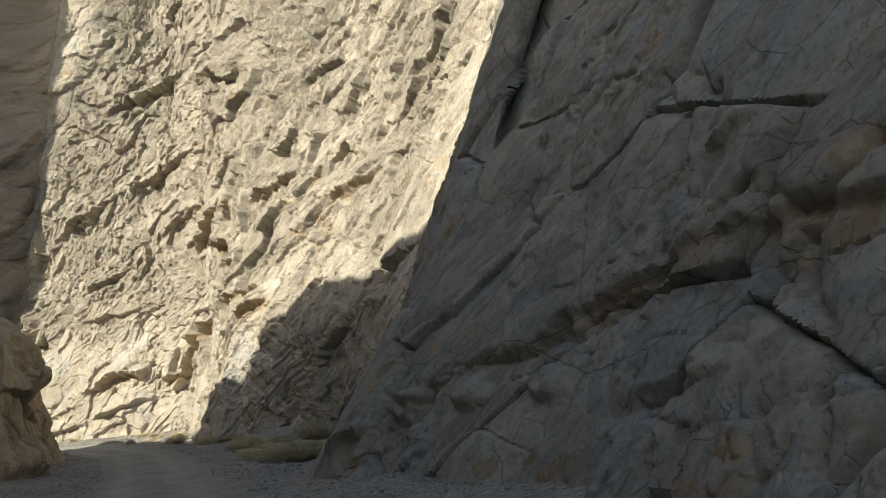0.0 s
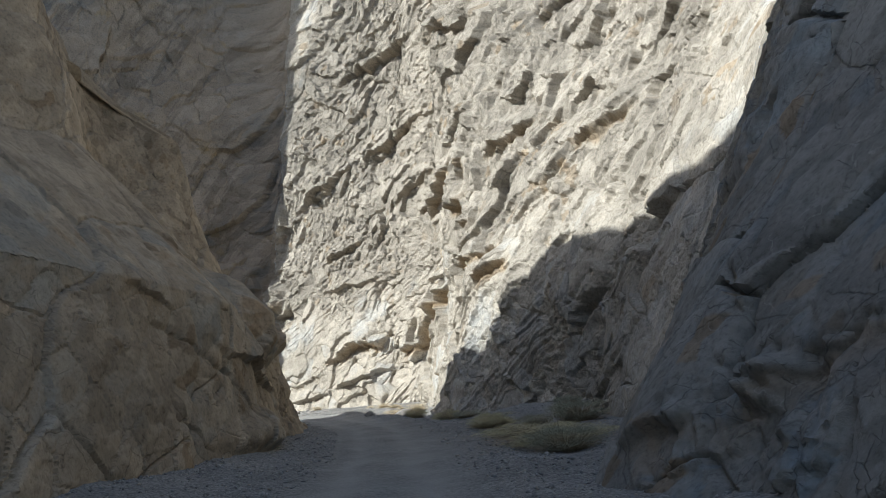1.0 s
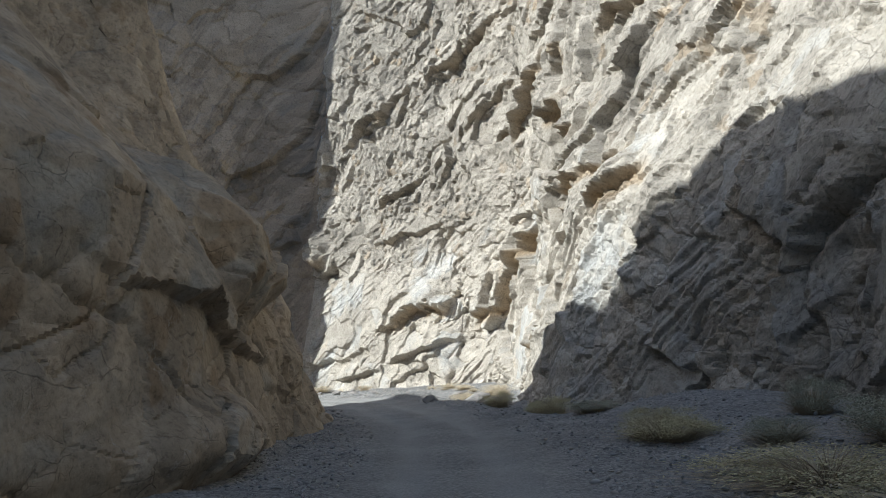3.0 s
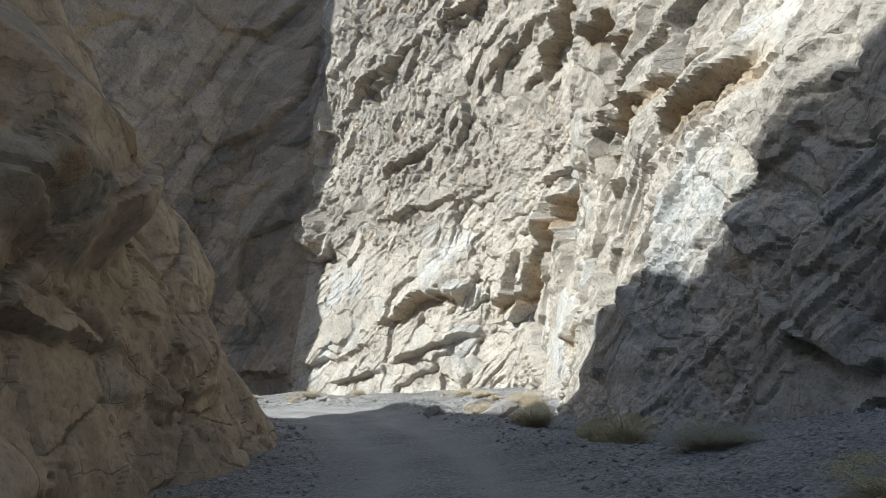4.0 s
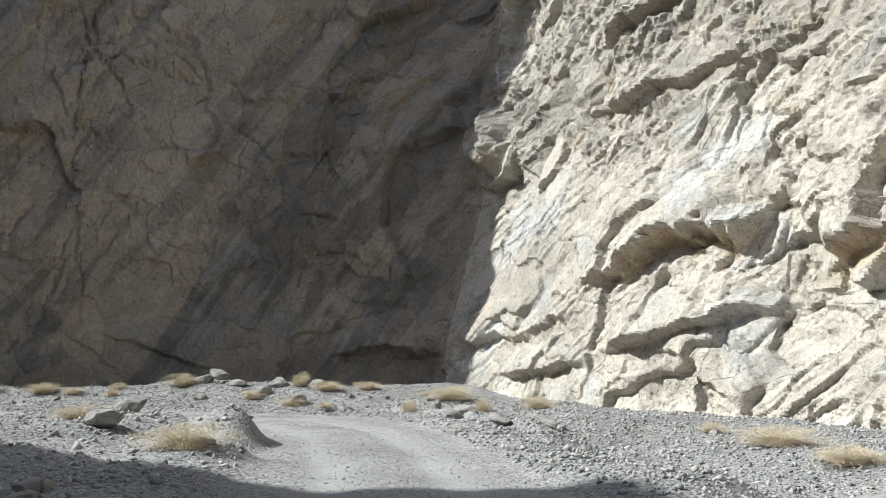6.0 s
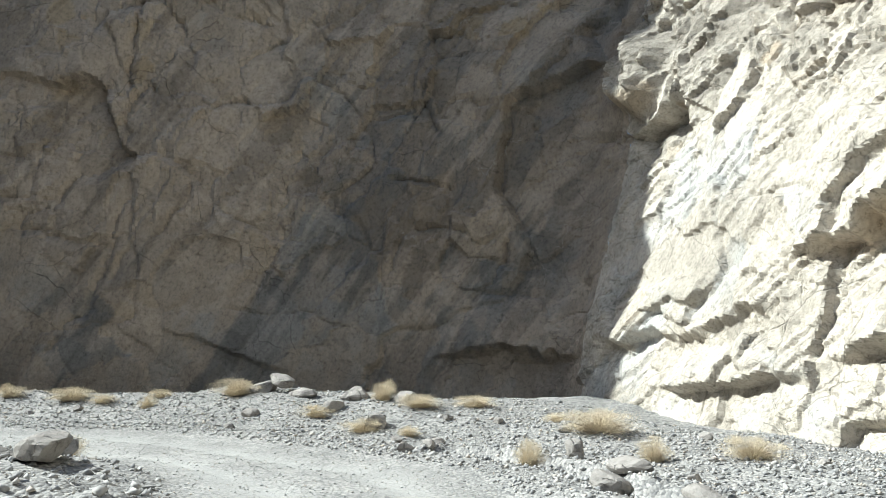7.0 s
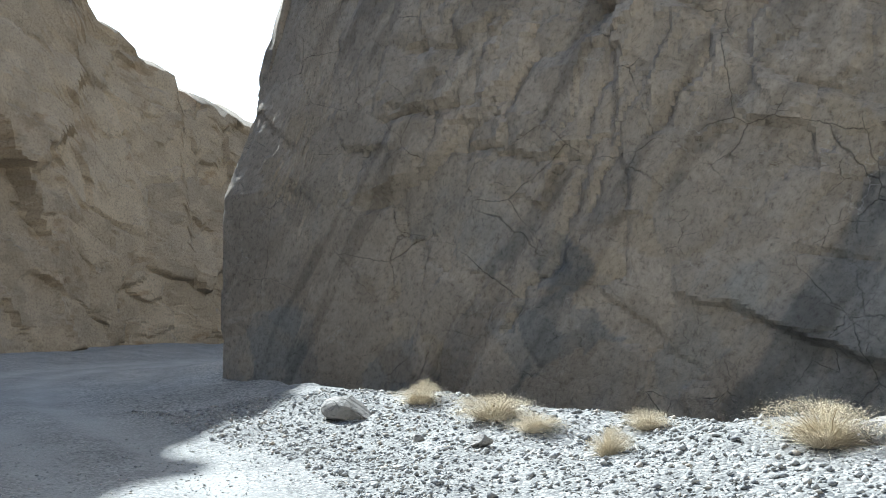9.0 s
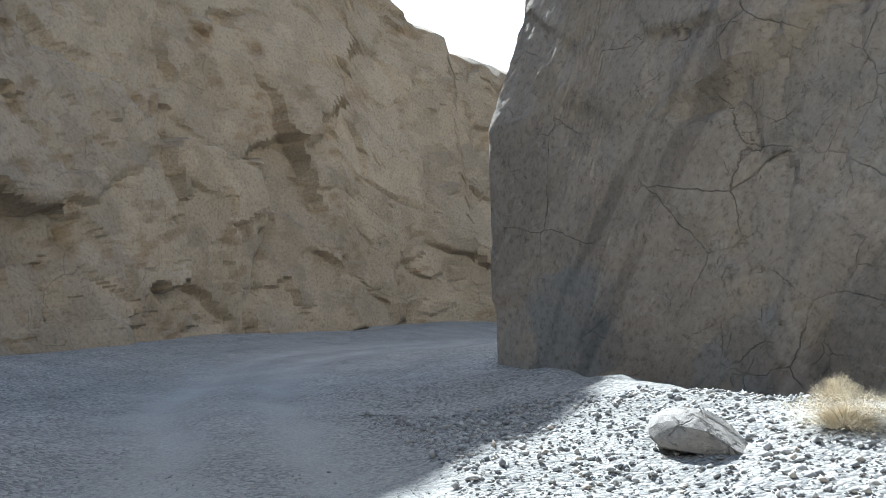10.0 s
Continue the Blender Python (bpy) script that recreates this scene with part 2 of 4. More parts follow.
# ---- plan of the canyon: x, y, foot z, lean below 5 m, lean above, height of the rim ----
RIGHT_NEAR = [(7, -14, .3, .5, .5, 22), (5.5, -4, .3, .5, .5, 22), (3.6, 4, .2, .6, .5, 22), (2.0, 9.5, 0, .6, .5, 22),
              (0.5, 13.3, -.2, .6, .5, 22), (-1.2, 16.3, -.3, .7, .5, 22), (-3.0, 19.3, -.4, .75, .45, 24),
              (-2.9, 23, -.6, .5, .4, 26), (-2.6, 29, -.8, .4, .4, 28), (-4.0, 34.5, -.9, .3, .35, 32)]
RIGHT_SUN = [(-5.6, 38.6, -1, .2, .4, 36), (-9.6, 44.0, -1.1, .2, .42, 40), (-13.3, 48.2, -1.2, .3, .35, 44), (-15.7, 52, -1.4, .34, .22, 46),
             (-17.2, 56.4, -1.5, .28, .10, 46), (-19.5, 62, -1.5, .2, .08, 46), (-22.1, 66.2, -1.5, .18, .15, 46), (-26.6, 67.9, -1.4, .2, .25, 46),
             (-31.6, 69.7, -1.2, .2, .25, 46), (-36, 71.9, -.9, .2, .18, 46), (-39.4, 73.6, -.9, .15, .14, 46), (-40.7, 74.4, -.9, .1, .14, 46)]
RIGHT_DARK = [(-42.2, 73.9, -1, .05, .16, 48), (-45, 72.2, -1.1, .05, .10, 49), (-48.3, 69.7, -1.2, .07, .06, 51), (-51.2, 66.4, -1.3, .07, .045, 62),
              (-54.0, 63, -1.5, .05, .045, 68), (-57, 59.5, -1.8, .0, .06, 70), (-58.3, 57.8, -1.9, -.02, .08, 58), (-59.2, 56.6, -2, -.04, .1, 30), (-60.55, 54.9, -2.2, -.05, .2, 25),
              (-60.85, 54.68, -2.2, -.05, .2, 26), (-61.15, 54.9, -2.3, -.03, .2, 26), (-63.4, 56.8, -2.4, .05, .2, 27), (-68, 60, -2.6, .15, .3, 30), (-75, 65, -2.8, .2, .3, 42), (-84, 74, -3, .2, .3, 36)]
LEFT_NEAR = [(-4.5, -14, .3, .3, .5, 30), (-7.5, -4, .3, .3, .5, 33), (-10, 6, .2, .3, .5, 34), (-12.2, 13, 0, .3, .6, 31.5), (-14, 20, -.3, .25, .95, 30.8),
             (-15.6, 26.5, -.5, .22, 1.0, 27.6), (-16.0, 30, -.7, .22, .95, 28.0), (-16.4, 33, -.9, .22, .9, 26.3), (-17.8, 36.5, -1, .3, .9, 23.0),
             (-19.1, 40, -1.1, .42, .85, 19), (-20.4, 43.4, -1.2, .5, .6, 17)]
LEFT_BEND = [(-22.5, 46.4, -1.2, .5, .4, 16), (-25.5, 46.8, -1.3, .45, .4, 16.2), (-32, 46, -1.4, .3, .3, 18.5), (-40, 45, -1.6, .25, .25, 18),
             (-46, 43.8, -1.8, .2, .25, 23.5), (-50, 42.8, -1.9, .2, .25, 19.5), (-58, 41, -2.1, .2, .25, 23), (-68, 40, -2.4, .2, .25, 26),
             (-80, 41.5, -2.7, .15, .2, 23), (-92, 47, -2.9, .1, .15, 17), (-99, 57, -3, .1, .15, 13), (-104, 72, -3, .1, .15, 12)]


def lean_profile(height, rows, upper):
    """How far the face lies back of its foot, by height. upper: its lean from 12 m on at most."""
    low = rows[..., 3] * np.minimum(height, 5) + rows[..., 4] * np.clip(height - 5, 0, 7)
    return low + np.minimum(rows[..., 4], upper) * np.maximum(height - 12, 0)


ROWS = 420

# shape of the rim of the left side, by the run along its foot: what is added to the rim's height there
RIM_RUN = (30, 35, 36.4, 38.6, 39.6, 41, 43, 45, 46.5, 47.4, 48.3, 50, 52.5, 54, 55.5, 57, 63, 68, 70, 71.5, 73, 82, 86, 88.5, 92, 106, 113, 124, 128)
RIM_MORE = (0, 0.2, -0.6, -0.8, 0.4, 1.3, 1.4, 0.9, 0.3, 0.1, -2.0, -1.9, -2.4, -2.0, -0.8, -0.6, -0.7, -0.7, -1.4, -4.2, -4.2, -3.5, -1.4, -3.0, -2.0, 0, 5.2, 5.6, 0)


class Ledge:
    """A break in the rock along a line from (u0, v0) to (u1, v1) on a wall: the side above stands proud by depth
    and fades over reach; its under face is fresh and ochre by the share given."""

    def __init__(self, u0, v0, u1, v1, depth, reach, ochre=0.6, under=0.25):
        self.a, self.b, self.depth, self.reach, self.ochre, self.under = (u0, v0), (u1, v1), depth, reach, ochre, under

    def apply(self, u, v):
        (ua, va), (ub, vb) = self.a, self.b
        length = math.hypot(ub - ua, vb - va)
        eu, ev = (ub - ua) / length, (vb - va) / length
        nu, nv = (-ev, eu) if eu > 0 else (ev, -eu)
        wob = 0.16 * self.reach * fbm(u * 0.7, v * 0.7, 91, 4)
        s = ((u - ua) * eu + (v - va) * ev) / length
        d = (u - ua) * nu + (v - va) * nv + wob
        ends = smooth(-0.15, 0.30, s) * smooth(1.15, 0.70, s) * np.clip(0.92 + 0.3 * fbm(u * 0.6, v * 0.6, 93, 3), 0.1, 1.15)
        soft = max(0.09, 0.17 * self.depth)
        above = smooth(-soft, soft, d) * np.clip(1 - d / self.reach, 0, 1) ** 0.8
        below = smooth(-self.under * 3, -soft, d) * (1 - smooth(-soft, soft, d))
        return ends * (self.depth * above - 0.15 * self.depth * below), self.ochre * ends * smooth(-self.under * 2.0, -self.under * 0.6, d) * smooth(soft, -0.3 * soft, d)


class Groove:
    """An open joint along a line on a wall."""

    def __init__(self, u0, v0, u1, v1, depth, width):
        self.a, self.b, self.depth, self.width = (u0, v0), (u1, v1), 0.75 * depth, max(width, 0.11)

    def apply(self, u, v):
        (ua, va), (ub, vb) = self.a, self.b
        length = math.hypot(ub - ua, vb - va)
        eu, ev = (ub - ua) / length, (vb - va) / length
        s = ((u - ua) * eu + (v - va) * ev) / length
        d = (u - ua) * -ev + (v - va) * eu + 0.30 * fbm(u * 0.8, v * 0.8, 95, 5, 0.55)
        ends = smooth(-0.05, 0.1, s) * smooth(1.05, 0.9, s)
        return -self.depth * ends * np.exp(-np.abs(d / self.width) ** 1.3) * (0.65 + 0.5 * fbm(u * 0.9, v * 0.9, 96, 3)), 0.0 * u


class Swell:
    """A rounded mass that stands out of a wall, with a sharp under side."""

    def __init__(self, u, v, half_u, half_v, depth, ochre=0.0):
        self.at, self.half, self.depth, self.ochre = (u, v), (half_u, half_v), depth, ochre

    def apply(self, u, v):
        du = (u - self.at[0]) / self.half[0] + 0.1 * fbm(u * 0.8, v * 0.8, 97, 3)
        dv = (v - self.at[1]) / self.half[1] + 0.1 * fbm(u * 0.8, v * 0.8, 98, 3)
        dv = np.where(dv < 0, dv * 1.5, dv)
        k = smooth(1.0, 0.35, np.hypot(du, dv))
        return self.depth * k, self.ochre * smooth(0.05, 0.4, k) * smooth(-0.2, -0.45, dv)


def soft_cells(x, y, seed, sharp):
    """Rounded blocks: Voronoi cells with their own numbers run into one another over a short way: tilted height, gap, and two tones."""
    i0, j0 = np.floor(x), np.floor(y)
    found = []
    for di in (-1, 0, 1):
        for dj in (-1, 0, 1):
            i, j = i0 + di, j0 + dj
            px, py = i + 0.08 + 0.84 * hash01(i, j, seed), j + 0.08 + 0.84 * hash01(i, j, seed + 7)
            ra, rb = hash01(i, j, seed + 13), hash01(i, j, seed + 29)
            found.append((np.hypot(x - px, y - py), (ra - 0.5) * 1.1 + (hash01(i, j, seed + 41) - 0.5) * (x - px) * 2.4 + (rb - 0.3) * (y - py) * 2.2, ra, rb))
    d = np.stack([f[0] for f in found])
    order = np.partition(d, 1, axis=0)
    w = np.exp(-sharp * (d - order[0]))
    w /= w.sum(0)
    return tuple((w * np.stack([f[k] for f in found])).sum(0) for k in (1, 2, 3)) + (order[1] - order[0],)


def facets(x, y, seed, worn):
    """Broken blocks with hard edges, worn over a gap of that much: level and tilt of each (about -1 to 1), the gap to the next, two random numbers."""
    i0, j0 = np.floor(x), np.floor(y)
    best, second = np.full(x.shape, 9.0), np.full(x.shape, 9.0)
    first, other = [np.zeros(x.shape) for _ in range(4)], [np.zeros(x.shape) for _ in range(4)]
    for di in (-1, 0, 1):
        for dj in (-1, 0, 1):
            i, j = i0 + di, j0 + dj
            ax, ay = x - i - 0.06 - 0.88 * hash01(i, j, seed), y - j - 0.06 - 0.88 * hash01(i, j, seed + 7)
            d = np.abs(ax) * 0.55 + np.hypot(ax, ay) * 0.6
            near, next_near = d < best, d < second
            other = [np.where(near, f, np.where(next_near, c, o)) for f, o, c in zip(first, other, (i, j, ax, ay))]
            first = [np.where(near, c, f) for f, c in zip(first, (i, j, ax, ay))]
            second = np.where(near, best, np.minimum(second, d))
            best = np.where(near, d, best)

    def plane(i, j, dx, dy):
        tilt = (2 * hash01(i, j, seed + 41) - 1) * dx + (2 * hash01(i, j, seed + 53) - 1.15) * dy
        return 2 * hash01(i, j, seed + 13) - 1, tilt
    gap = second - best
    share = 0.5 + 0.5 * smooth(0, worn, gap)
    level, tilt = (a * share + b * (1 - share) for a, b in zip(plane(*first), plane(*other)))
    return level, tilt, gap, hash01(first[0], first[1], seed + 29), hash01(first[0], first[1], seed + 67)


def crag(u, v, bed, seed, layers, lined=0.0, warp=0.16):
    """Relief of broken, bedded rock with hard edges, from coarse to fine: layers of (size, stretch along the beds, step, slope, joint, share
    of it that smooth blocks keep). Also its tones: warm, ochre, light."""
    c, s = math.cos(bed), math.sin(bed)
    wu, wv = u + 0.35 * fbm(u * 0.18, v * 0.18, seed + 50, 2), v + 0.35 * fbm(u * 0.18, v * 0.18, seed + 60, 2)
    p, q = wu * c + wv * s, -wu * s + wv * c
    out, ragged, tones = 0.0, 1.0, []
    for k, (size, stretch, step, slope, joint, keep) in enumerate(layers):
        edge_p, edge_q = warp * size * fbm(p / size * 1.7, q / size * 1.7, seed + 80 + k, 3), warp * size * fbm(p / size * 1.7, q / size * 1.7, seed + 90 + k, 3)
        level, tilt, gap, ra, rb = facets((p + edge_p) / (size * stretch), (q + edge_q) / size, seed + 100 * k, min(0.4, 0.09 / size))
        strong = keep + (1 - keep) * ragged
        out = out + strong * (step * level + slope * size * tilt - joint * (1 - smooth(0, max(0.08, min(0.3, 0.07 / size)), gap)) * (0.2 + 0.8 * rb))
        tones.append((ra, rb))
        if k == 1:
            ragged = smooth(0.30, 0.62, 0.62 * ra + 0.38 * tones[0][0] + 0.22 * fbm(u * 0.3, v * 0.3, seed + 70, 3))
    # thin beds that stand out in places
    for thick, deep in ((0.62, 1.0), (0.27, 0.5)):
        x = q / thick + 0.9 * fbm(p * 0.25, q * 0.5, seed + 95, 3)
        way = x - np.floor(x)
        out = out + lined * deep * smooth(0, 0.2, way) * (1 - way) * np.clip(0.35 + 1.3 * fbm(p * 0.35, q * 0.9, seed + 97, 3), 0, 1.2)
    warm = 0.30 * tones[0][1] + 0.30 * tones[1][0] + 0.25 * tones[2][1] + 0.15 * ragged
    light = 0.30 * tones[0][0] + 0.30 * tones[1][1] + 0.40 * tones[2][0]
    ochre = smooth(0.84, 0.93, tones[1][0] * 0.45 + tones[2][1] * 0.55) * 0.6
    return out, warm, ochre, light, ragged


def stone_relief(u, v, bed, seed, layers, rough, stretch=2.6, pillow=0.0, tight=1.0):
    """Relief of jointed, bedded rock: tilted blocks in layers of (size, amount, joint depth), and grain. Also its tones."""
    c, s = math.cos(bed), math.sin(bed)
    wu, wv = u + 0.4 * fbm(u * 0.25, v * 0.25, seed + 50, 3), v + 0.4 * fbm(u * 0.25, v * 0.25, seed + 60, 3)
    p, q = wu * c + wv * s, -wu * s + wv * c
    out = 0.0
    tones = []
    for k, (size, amount, joint) in enumerate(layers):
        height, ra, rb, gap = soft_cells(p / (size * stretch), q / size, seed + 100 * k, (60, 40, 26, 18)[k])
        out = out + amount * (height + pillow * smooth(0, 0.5, gap)) - joint * (1 - smooth(0, (0.07 + 0.04 * k) * tight, gap)) * (0.25 + 0.75 * rb)
        tones.append((ra, rb))
    out = out + rough * fbm(u * 0.2, v * 0.2, seed + 5, 3, 0.45) + 0.12 * rough * fbm(p * 1.4, q * 2.4, seed + 8, 5, 0.6)
    warm = 0.35 * tones[0][0] + 0.40 * tones[1][0] + 0.25 * tones[2][1]
    light = 0.3 * tones[1][1] + 0.45 * tones[2][0] + 0.25 * tones[0][1]
    ochre = smooth(0.80, 0.90, tones[1][0] * 0.6 + tones[2][1] * 0.4) * 0.7
    return out, warm, ochre, light


def wall(name, label, at, rows, side, style, material, ledges=(), upper=1.0, crease=24, count=ROWS, reach=1.0):
    """A canyon wall over a stretch of its foot line. side: 1 where the canyon lies to the left of the line's run, -1 to the right."""
    back = np.stack([rows[:, 7], -rows[:, 6]], 1) * side
    w = np.linspace(0, 1, count)
    w = 0.45 * w + 0.55 * w**2
    rim = rows[:, 5] + 0.4 * fbm(at * 0.22, at * 0, 71, 2) + 0.5 * (hash01(np.floor(at / 1.7 + 0.6 * fbm(at * 0.4, at * 0, 72, 2)), at * 0, 73) - 0.5)
    if side < 0:
        rim = rim + 1.6 * smooth(124, 132, at) * (hash01(np.floor(at / 2.6 + 0.8 * fbm(at * 0.3, at * 0, 74, 2)), at * 0, 75) - 0.5)
        rim = rim + np.interp(at, RIM_RUN, RIM_MORE)
    height = (rim[None] + 1.8) * w[:, None] - 1.8
    u, v = np.broadcast_to(at[None], height.shape), height + rows[:, 2][None]
    lean = lean_profile(height, rows[None], upper)
    relief, warm, ochre, light = style(u, v)
    for ledge in ledges:
        more, fresh = ledge.apply(u, v)
        relief, ochre = relief + more, np.maximum(ochre, fresh)
    tilt = np.clip(np.where(height < 5, rows[:, 3], rows[:, 4]), 0, 1)
    shape = np.zeros((*height.shape, 3))
    off = lean - relief * np.cos(np.arctan(tilt))
    shape[..., 0], shape[..., 1] = rows[:, 0] + back[:, 0] * off, rows[:, 1] + back[:, 1] * off
    shape[..., 2] = v + relief * np.sin(np.arctan(tilt)) * 0.6
    # the ground above the rim runs back and up
    top = []
    for far, rise in ((1.5, 0.8), (5, 2.2), (14, 4.5), (40, 9)):
        row = shape[-1].copy()
        row[:, 0] += back[:, 0] * far * reach
        row[:, 1] += back[:, 1] * far * reach
        row[:, 2] += rise * reach + 0.12 * far * fbm(at * 0.15, at * 0 + far, 77, 3)
        top.append(row)
    shape = np.concatenate([shape, np.array(top)], 0)
    tone = np.stack([warm, ochre, light], -1)
    tone = np.concatenate([tone, np.repeat(tone[-1:], len(top), 0)], 0)
    if side > 0:
        shape, tone = shape[:, ::-1], tone[:, ::-1]
    return tagged(sheet(name, shape, material, tone, crease), label, "rock wall", kind="structure")


def stretch_of(rows_all, starts, ends, step, even=30):
    """The part of a foot line from one row to another, at a step; even: how far its heading is evened out, in 2 cm."""
    at, fine = curve_points(rows_all, 0.02)
    ahead = np.gradient(fine[:, :2], axis=0)
    wide = np.ones(2 * even + 1) / (2 * even + 1)
    ahead = np.stack([np.convolve(np.pad(column, even, mode="edge"), wide, "valid") for column in ahead.T], 1)
    fine = np.concatenate([fine, ahead / np.linalg.norm(ahead, axis=1)[:, None]], 1)

    def where(row):
        return at[np.argmin((fine[:, 0] - row[0]) ** 2 + (fine[:, 1] - row[1]) ** 2)]
    a, b = where(starts), where(ends)
    u = np.linspace(a, b, max(8, int((b - a) / step)))
    return u, np.stack([np.interp(u, at, column) for column in fine.T], 1)


RIGHT = RIGHT_NEAR + RIGHT_SUN + RIGHT_DARK
LEFT = LEFT_NEAR + LEFT_BEND


def near_style(u, v):
    out, warm, ochre, light = stone_relief(u, v, -0.45, 11, ((3.3, 0.22, 0.55), (1.3, 0.06, 0.10), (0.34, 0.015, 0.02)), 0.22, 1.5, 0.2, 0.45)
    broken = crag(u, v, -0.75, 13, ((1.1, 1.6, 0.05, 0.16, 0.10, 1), (0.42, 1.5, 0.03, 0.24, 0.05, 1), (0.18, 1.3, 0.012, 0.26, 0.02, 1)))
    k = smooth(0.05, 0.40, fbm(u * 0.28, v * 0.28, 17, 4))
    return out * (1 - 0.35 * k) + broken[0] * (0.10 + 0.90 * k), warm * (1 - k) + broken[1] * k, ochre, light * (1 - 0.5 * k) + 0.5 * k * broken[3]


def sun_style(u, v):
    low = crag(u, v, -0.60, 23, ((3.4, 1.7, 0.26, 0.20, 0.16, 1), (1.25, 1.8, 0.12, 0.25, 0.12, 1), (0.50, 1.5, 0.045, 0.30, 0.06, 0.35), (0.21, 1.3, 0.014, 0.30, 0.015, 0.15)), 0.15)
    high = crag(u, v, -1.20, 33, ((2.6, 1.5, 0.24, 0.20, 0.12, 1), (0.95, 1.6, 0.12, 0.32, 0.10, 1), (0.42, 1.5, 0.05, 0.38, 0.06, 0.6), (0.20, 1.2, 0.020, 0.34, 0.02, 0.4)), 0.10)
    k = smooth(-0.35, 0.35, (v - 11.5 + 0.05 * (u - 80)) * 0.16 + 0.8 * fbm(u * 0.12, v * 0.12, 28, 4))
    out, warm, ochre, light, ragged = (a * (1 - k) + b * k for a, b in zip(low, high))
    out = out + 0.30 * fbm(u * 0.2, v * 0.2, 26, 3, 0.45) + (0.02 + 0.05 * ragged) * fbm(u * 2.6, v * 2.6, 27, 4, 0.6)
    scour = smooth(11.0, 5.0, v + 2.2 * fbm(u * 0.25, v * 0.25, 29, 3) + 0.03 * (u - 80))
    # less of the pale scour at low u, to darken the stretch in shade
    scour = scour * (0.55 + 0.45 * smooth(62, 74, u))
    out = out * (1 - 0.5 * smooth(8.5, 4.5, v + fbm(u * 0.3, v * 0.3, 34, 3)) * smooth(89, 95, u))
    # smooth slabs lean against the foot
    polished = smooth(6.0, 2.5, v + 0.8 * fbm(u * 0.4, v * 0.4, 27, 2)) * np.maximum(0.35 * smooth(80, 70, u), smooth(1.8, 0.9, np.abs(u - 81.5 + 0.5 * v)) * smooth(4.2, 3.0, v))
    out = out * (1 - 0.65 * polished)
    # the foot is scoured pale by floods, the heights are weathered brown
    # shade painted in: dimmer below u 62, greyer and dimmer low under u 73
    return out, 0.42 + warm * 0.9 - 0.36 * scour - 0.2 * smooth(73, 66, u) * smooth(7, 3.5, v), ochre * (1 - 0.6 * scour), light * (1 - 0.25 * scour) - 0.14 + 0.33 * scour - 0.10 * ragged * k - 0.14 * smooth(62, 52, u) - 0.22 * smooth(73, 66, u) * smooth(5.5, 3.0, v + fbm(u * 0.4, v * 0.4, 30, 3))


def dark_style(u, v):
    out, warm, ochre, light, ragged = crag(u, v, -1.0, 37, ((4.2, 1.8, 0.20, 0.12, 0.14, 1), (1.5, 1.9, 0.09, 0.16, 0.10, 1), (0.55, 1.6, 0.03, 0.18, 0.05, 0.3), (0.24, 1.4, 0.012, 0.2, 0.02, 0.2)), 0.06)
    out = out + 0.25 * fbm(u * 0.2, v * 0.2, 38, 3, 0.45) + 0.03 * fbm(u * 2.2, v * 2.2, 36, 4, 0.6)
    lean = u + 0.62 * v
    streak = smooth(0.1, 0.55, fbm(lean * 0.8, (v - 0.4 * u) * 0.12, 39, 5, 0.65) + 0.7 * np.exp(-(((lean - 120) / 3.5) ** 2)) * smooth(2, 6, v))
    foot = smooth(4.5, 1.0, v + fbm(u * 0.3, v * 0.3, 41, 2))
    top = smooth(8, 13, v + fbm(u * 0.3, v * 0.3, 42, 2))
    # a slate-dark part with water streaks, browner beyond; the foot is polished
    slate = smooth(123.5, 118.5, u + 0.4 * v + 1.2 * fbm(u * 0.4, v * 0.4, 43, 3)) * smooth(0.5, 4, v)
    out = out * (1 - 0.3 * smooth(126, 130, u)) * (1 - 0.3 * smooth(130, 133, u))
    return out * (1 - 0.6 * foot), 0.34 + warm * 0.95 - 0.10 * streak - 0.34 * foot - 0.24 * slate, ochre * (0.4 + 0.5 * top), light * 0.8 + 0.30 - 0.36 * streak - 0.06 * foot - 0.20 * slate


def left_style(u, v):
    out, warm, ochre, light = stone_relief(u, v, 0.5, 53, ((3.8, 0.20, 0.20), (1.2, 0.04, 0.09), (0.4, 0.012, 0.02)), 0.30, 1.7, 0.35, 0.4)
    # the last buttress is browner and pitted
    end = smooth(53.5, 55.5, u + 0.3 * v)
    pits = smooth(0.45, 0.75, fbm(u * 1.6, v * 1.6, 58, 3)) * (0.3 + 0.7 * end)
    out, warm, light = out - 0.10 * pits, warm + 0.7 * end, light - 0.15 * end
    # beyond the bend the cliff is broken and darker
    rough = crag(u, v, 0.35, 61, ((5.0, 1.8, 0.34, 0.16, 0.2, 1), (1.9, 1.6, 0.10, 0.16, 0.10, 1), (0.8, 1.5, 0.04, 0.15, 0.04, 0.4)))
    k = smooth(68, 74, u)
    return out * (1 - k) + rough[0] * k, warm * (1 - 0.3 * k), ochre + 0.25 * pits * (1 - k), light * (1 - k) + (0.6 * rough[3] - 0.10) * k


def blend_styles(first, second, middle, width):
    def style(u, v):
        k = smooth(middle - width, middle + width, u + 0.15 * v)
        return tuple(a * (1 - k) + b * k for a, b in zip(first(u, v), second(u, v)))
    return style


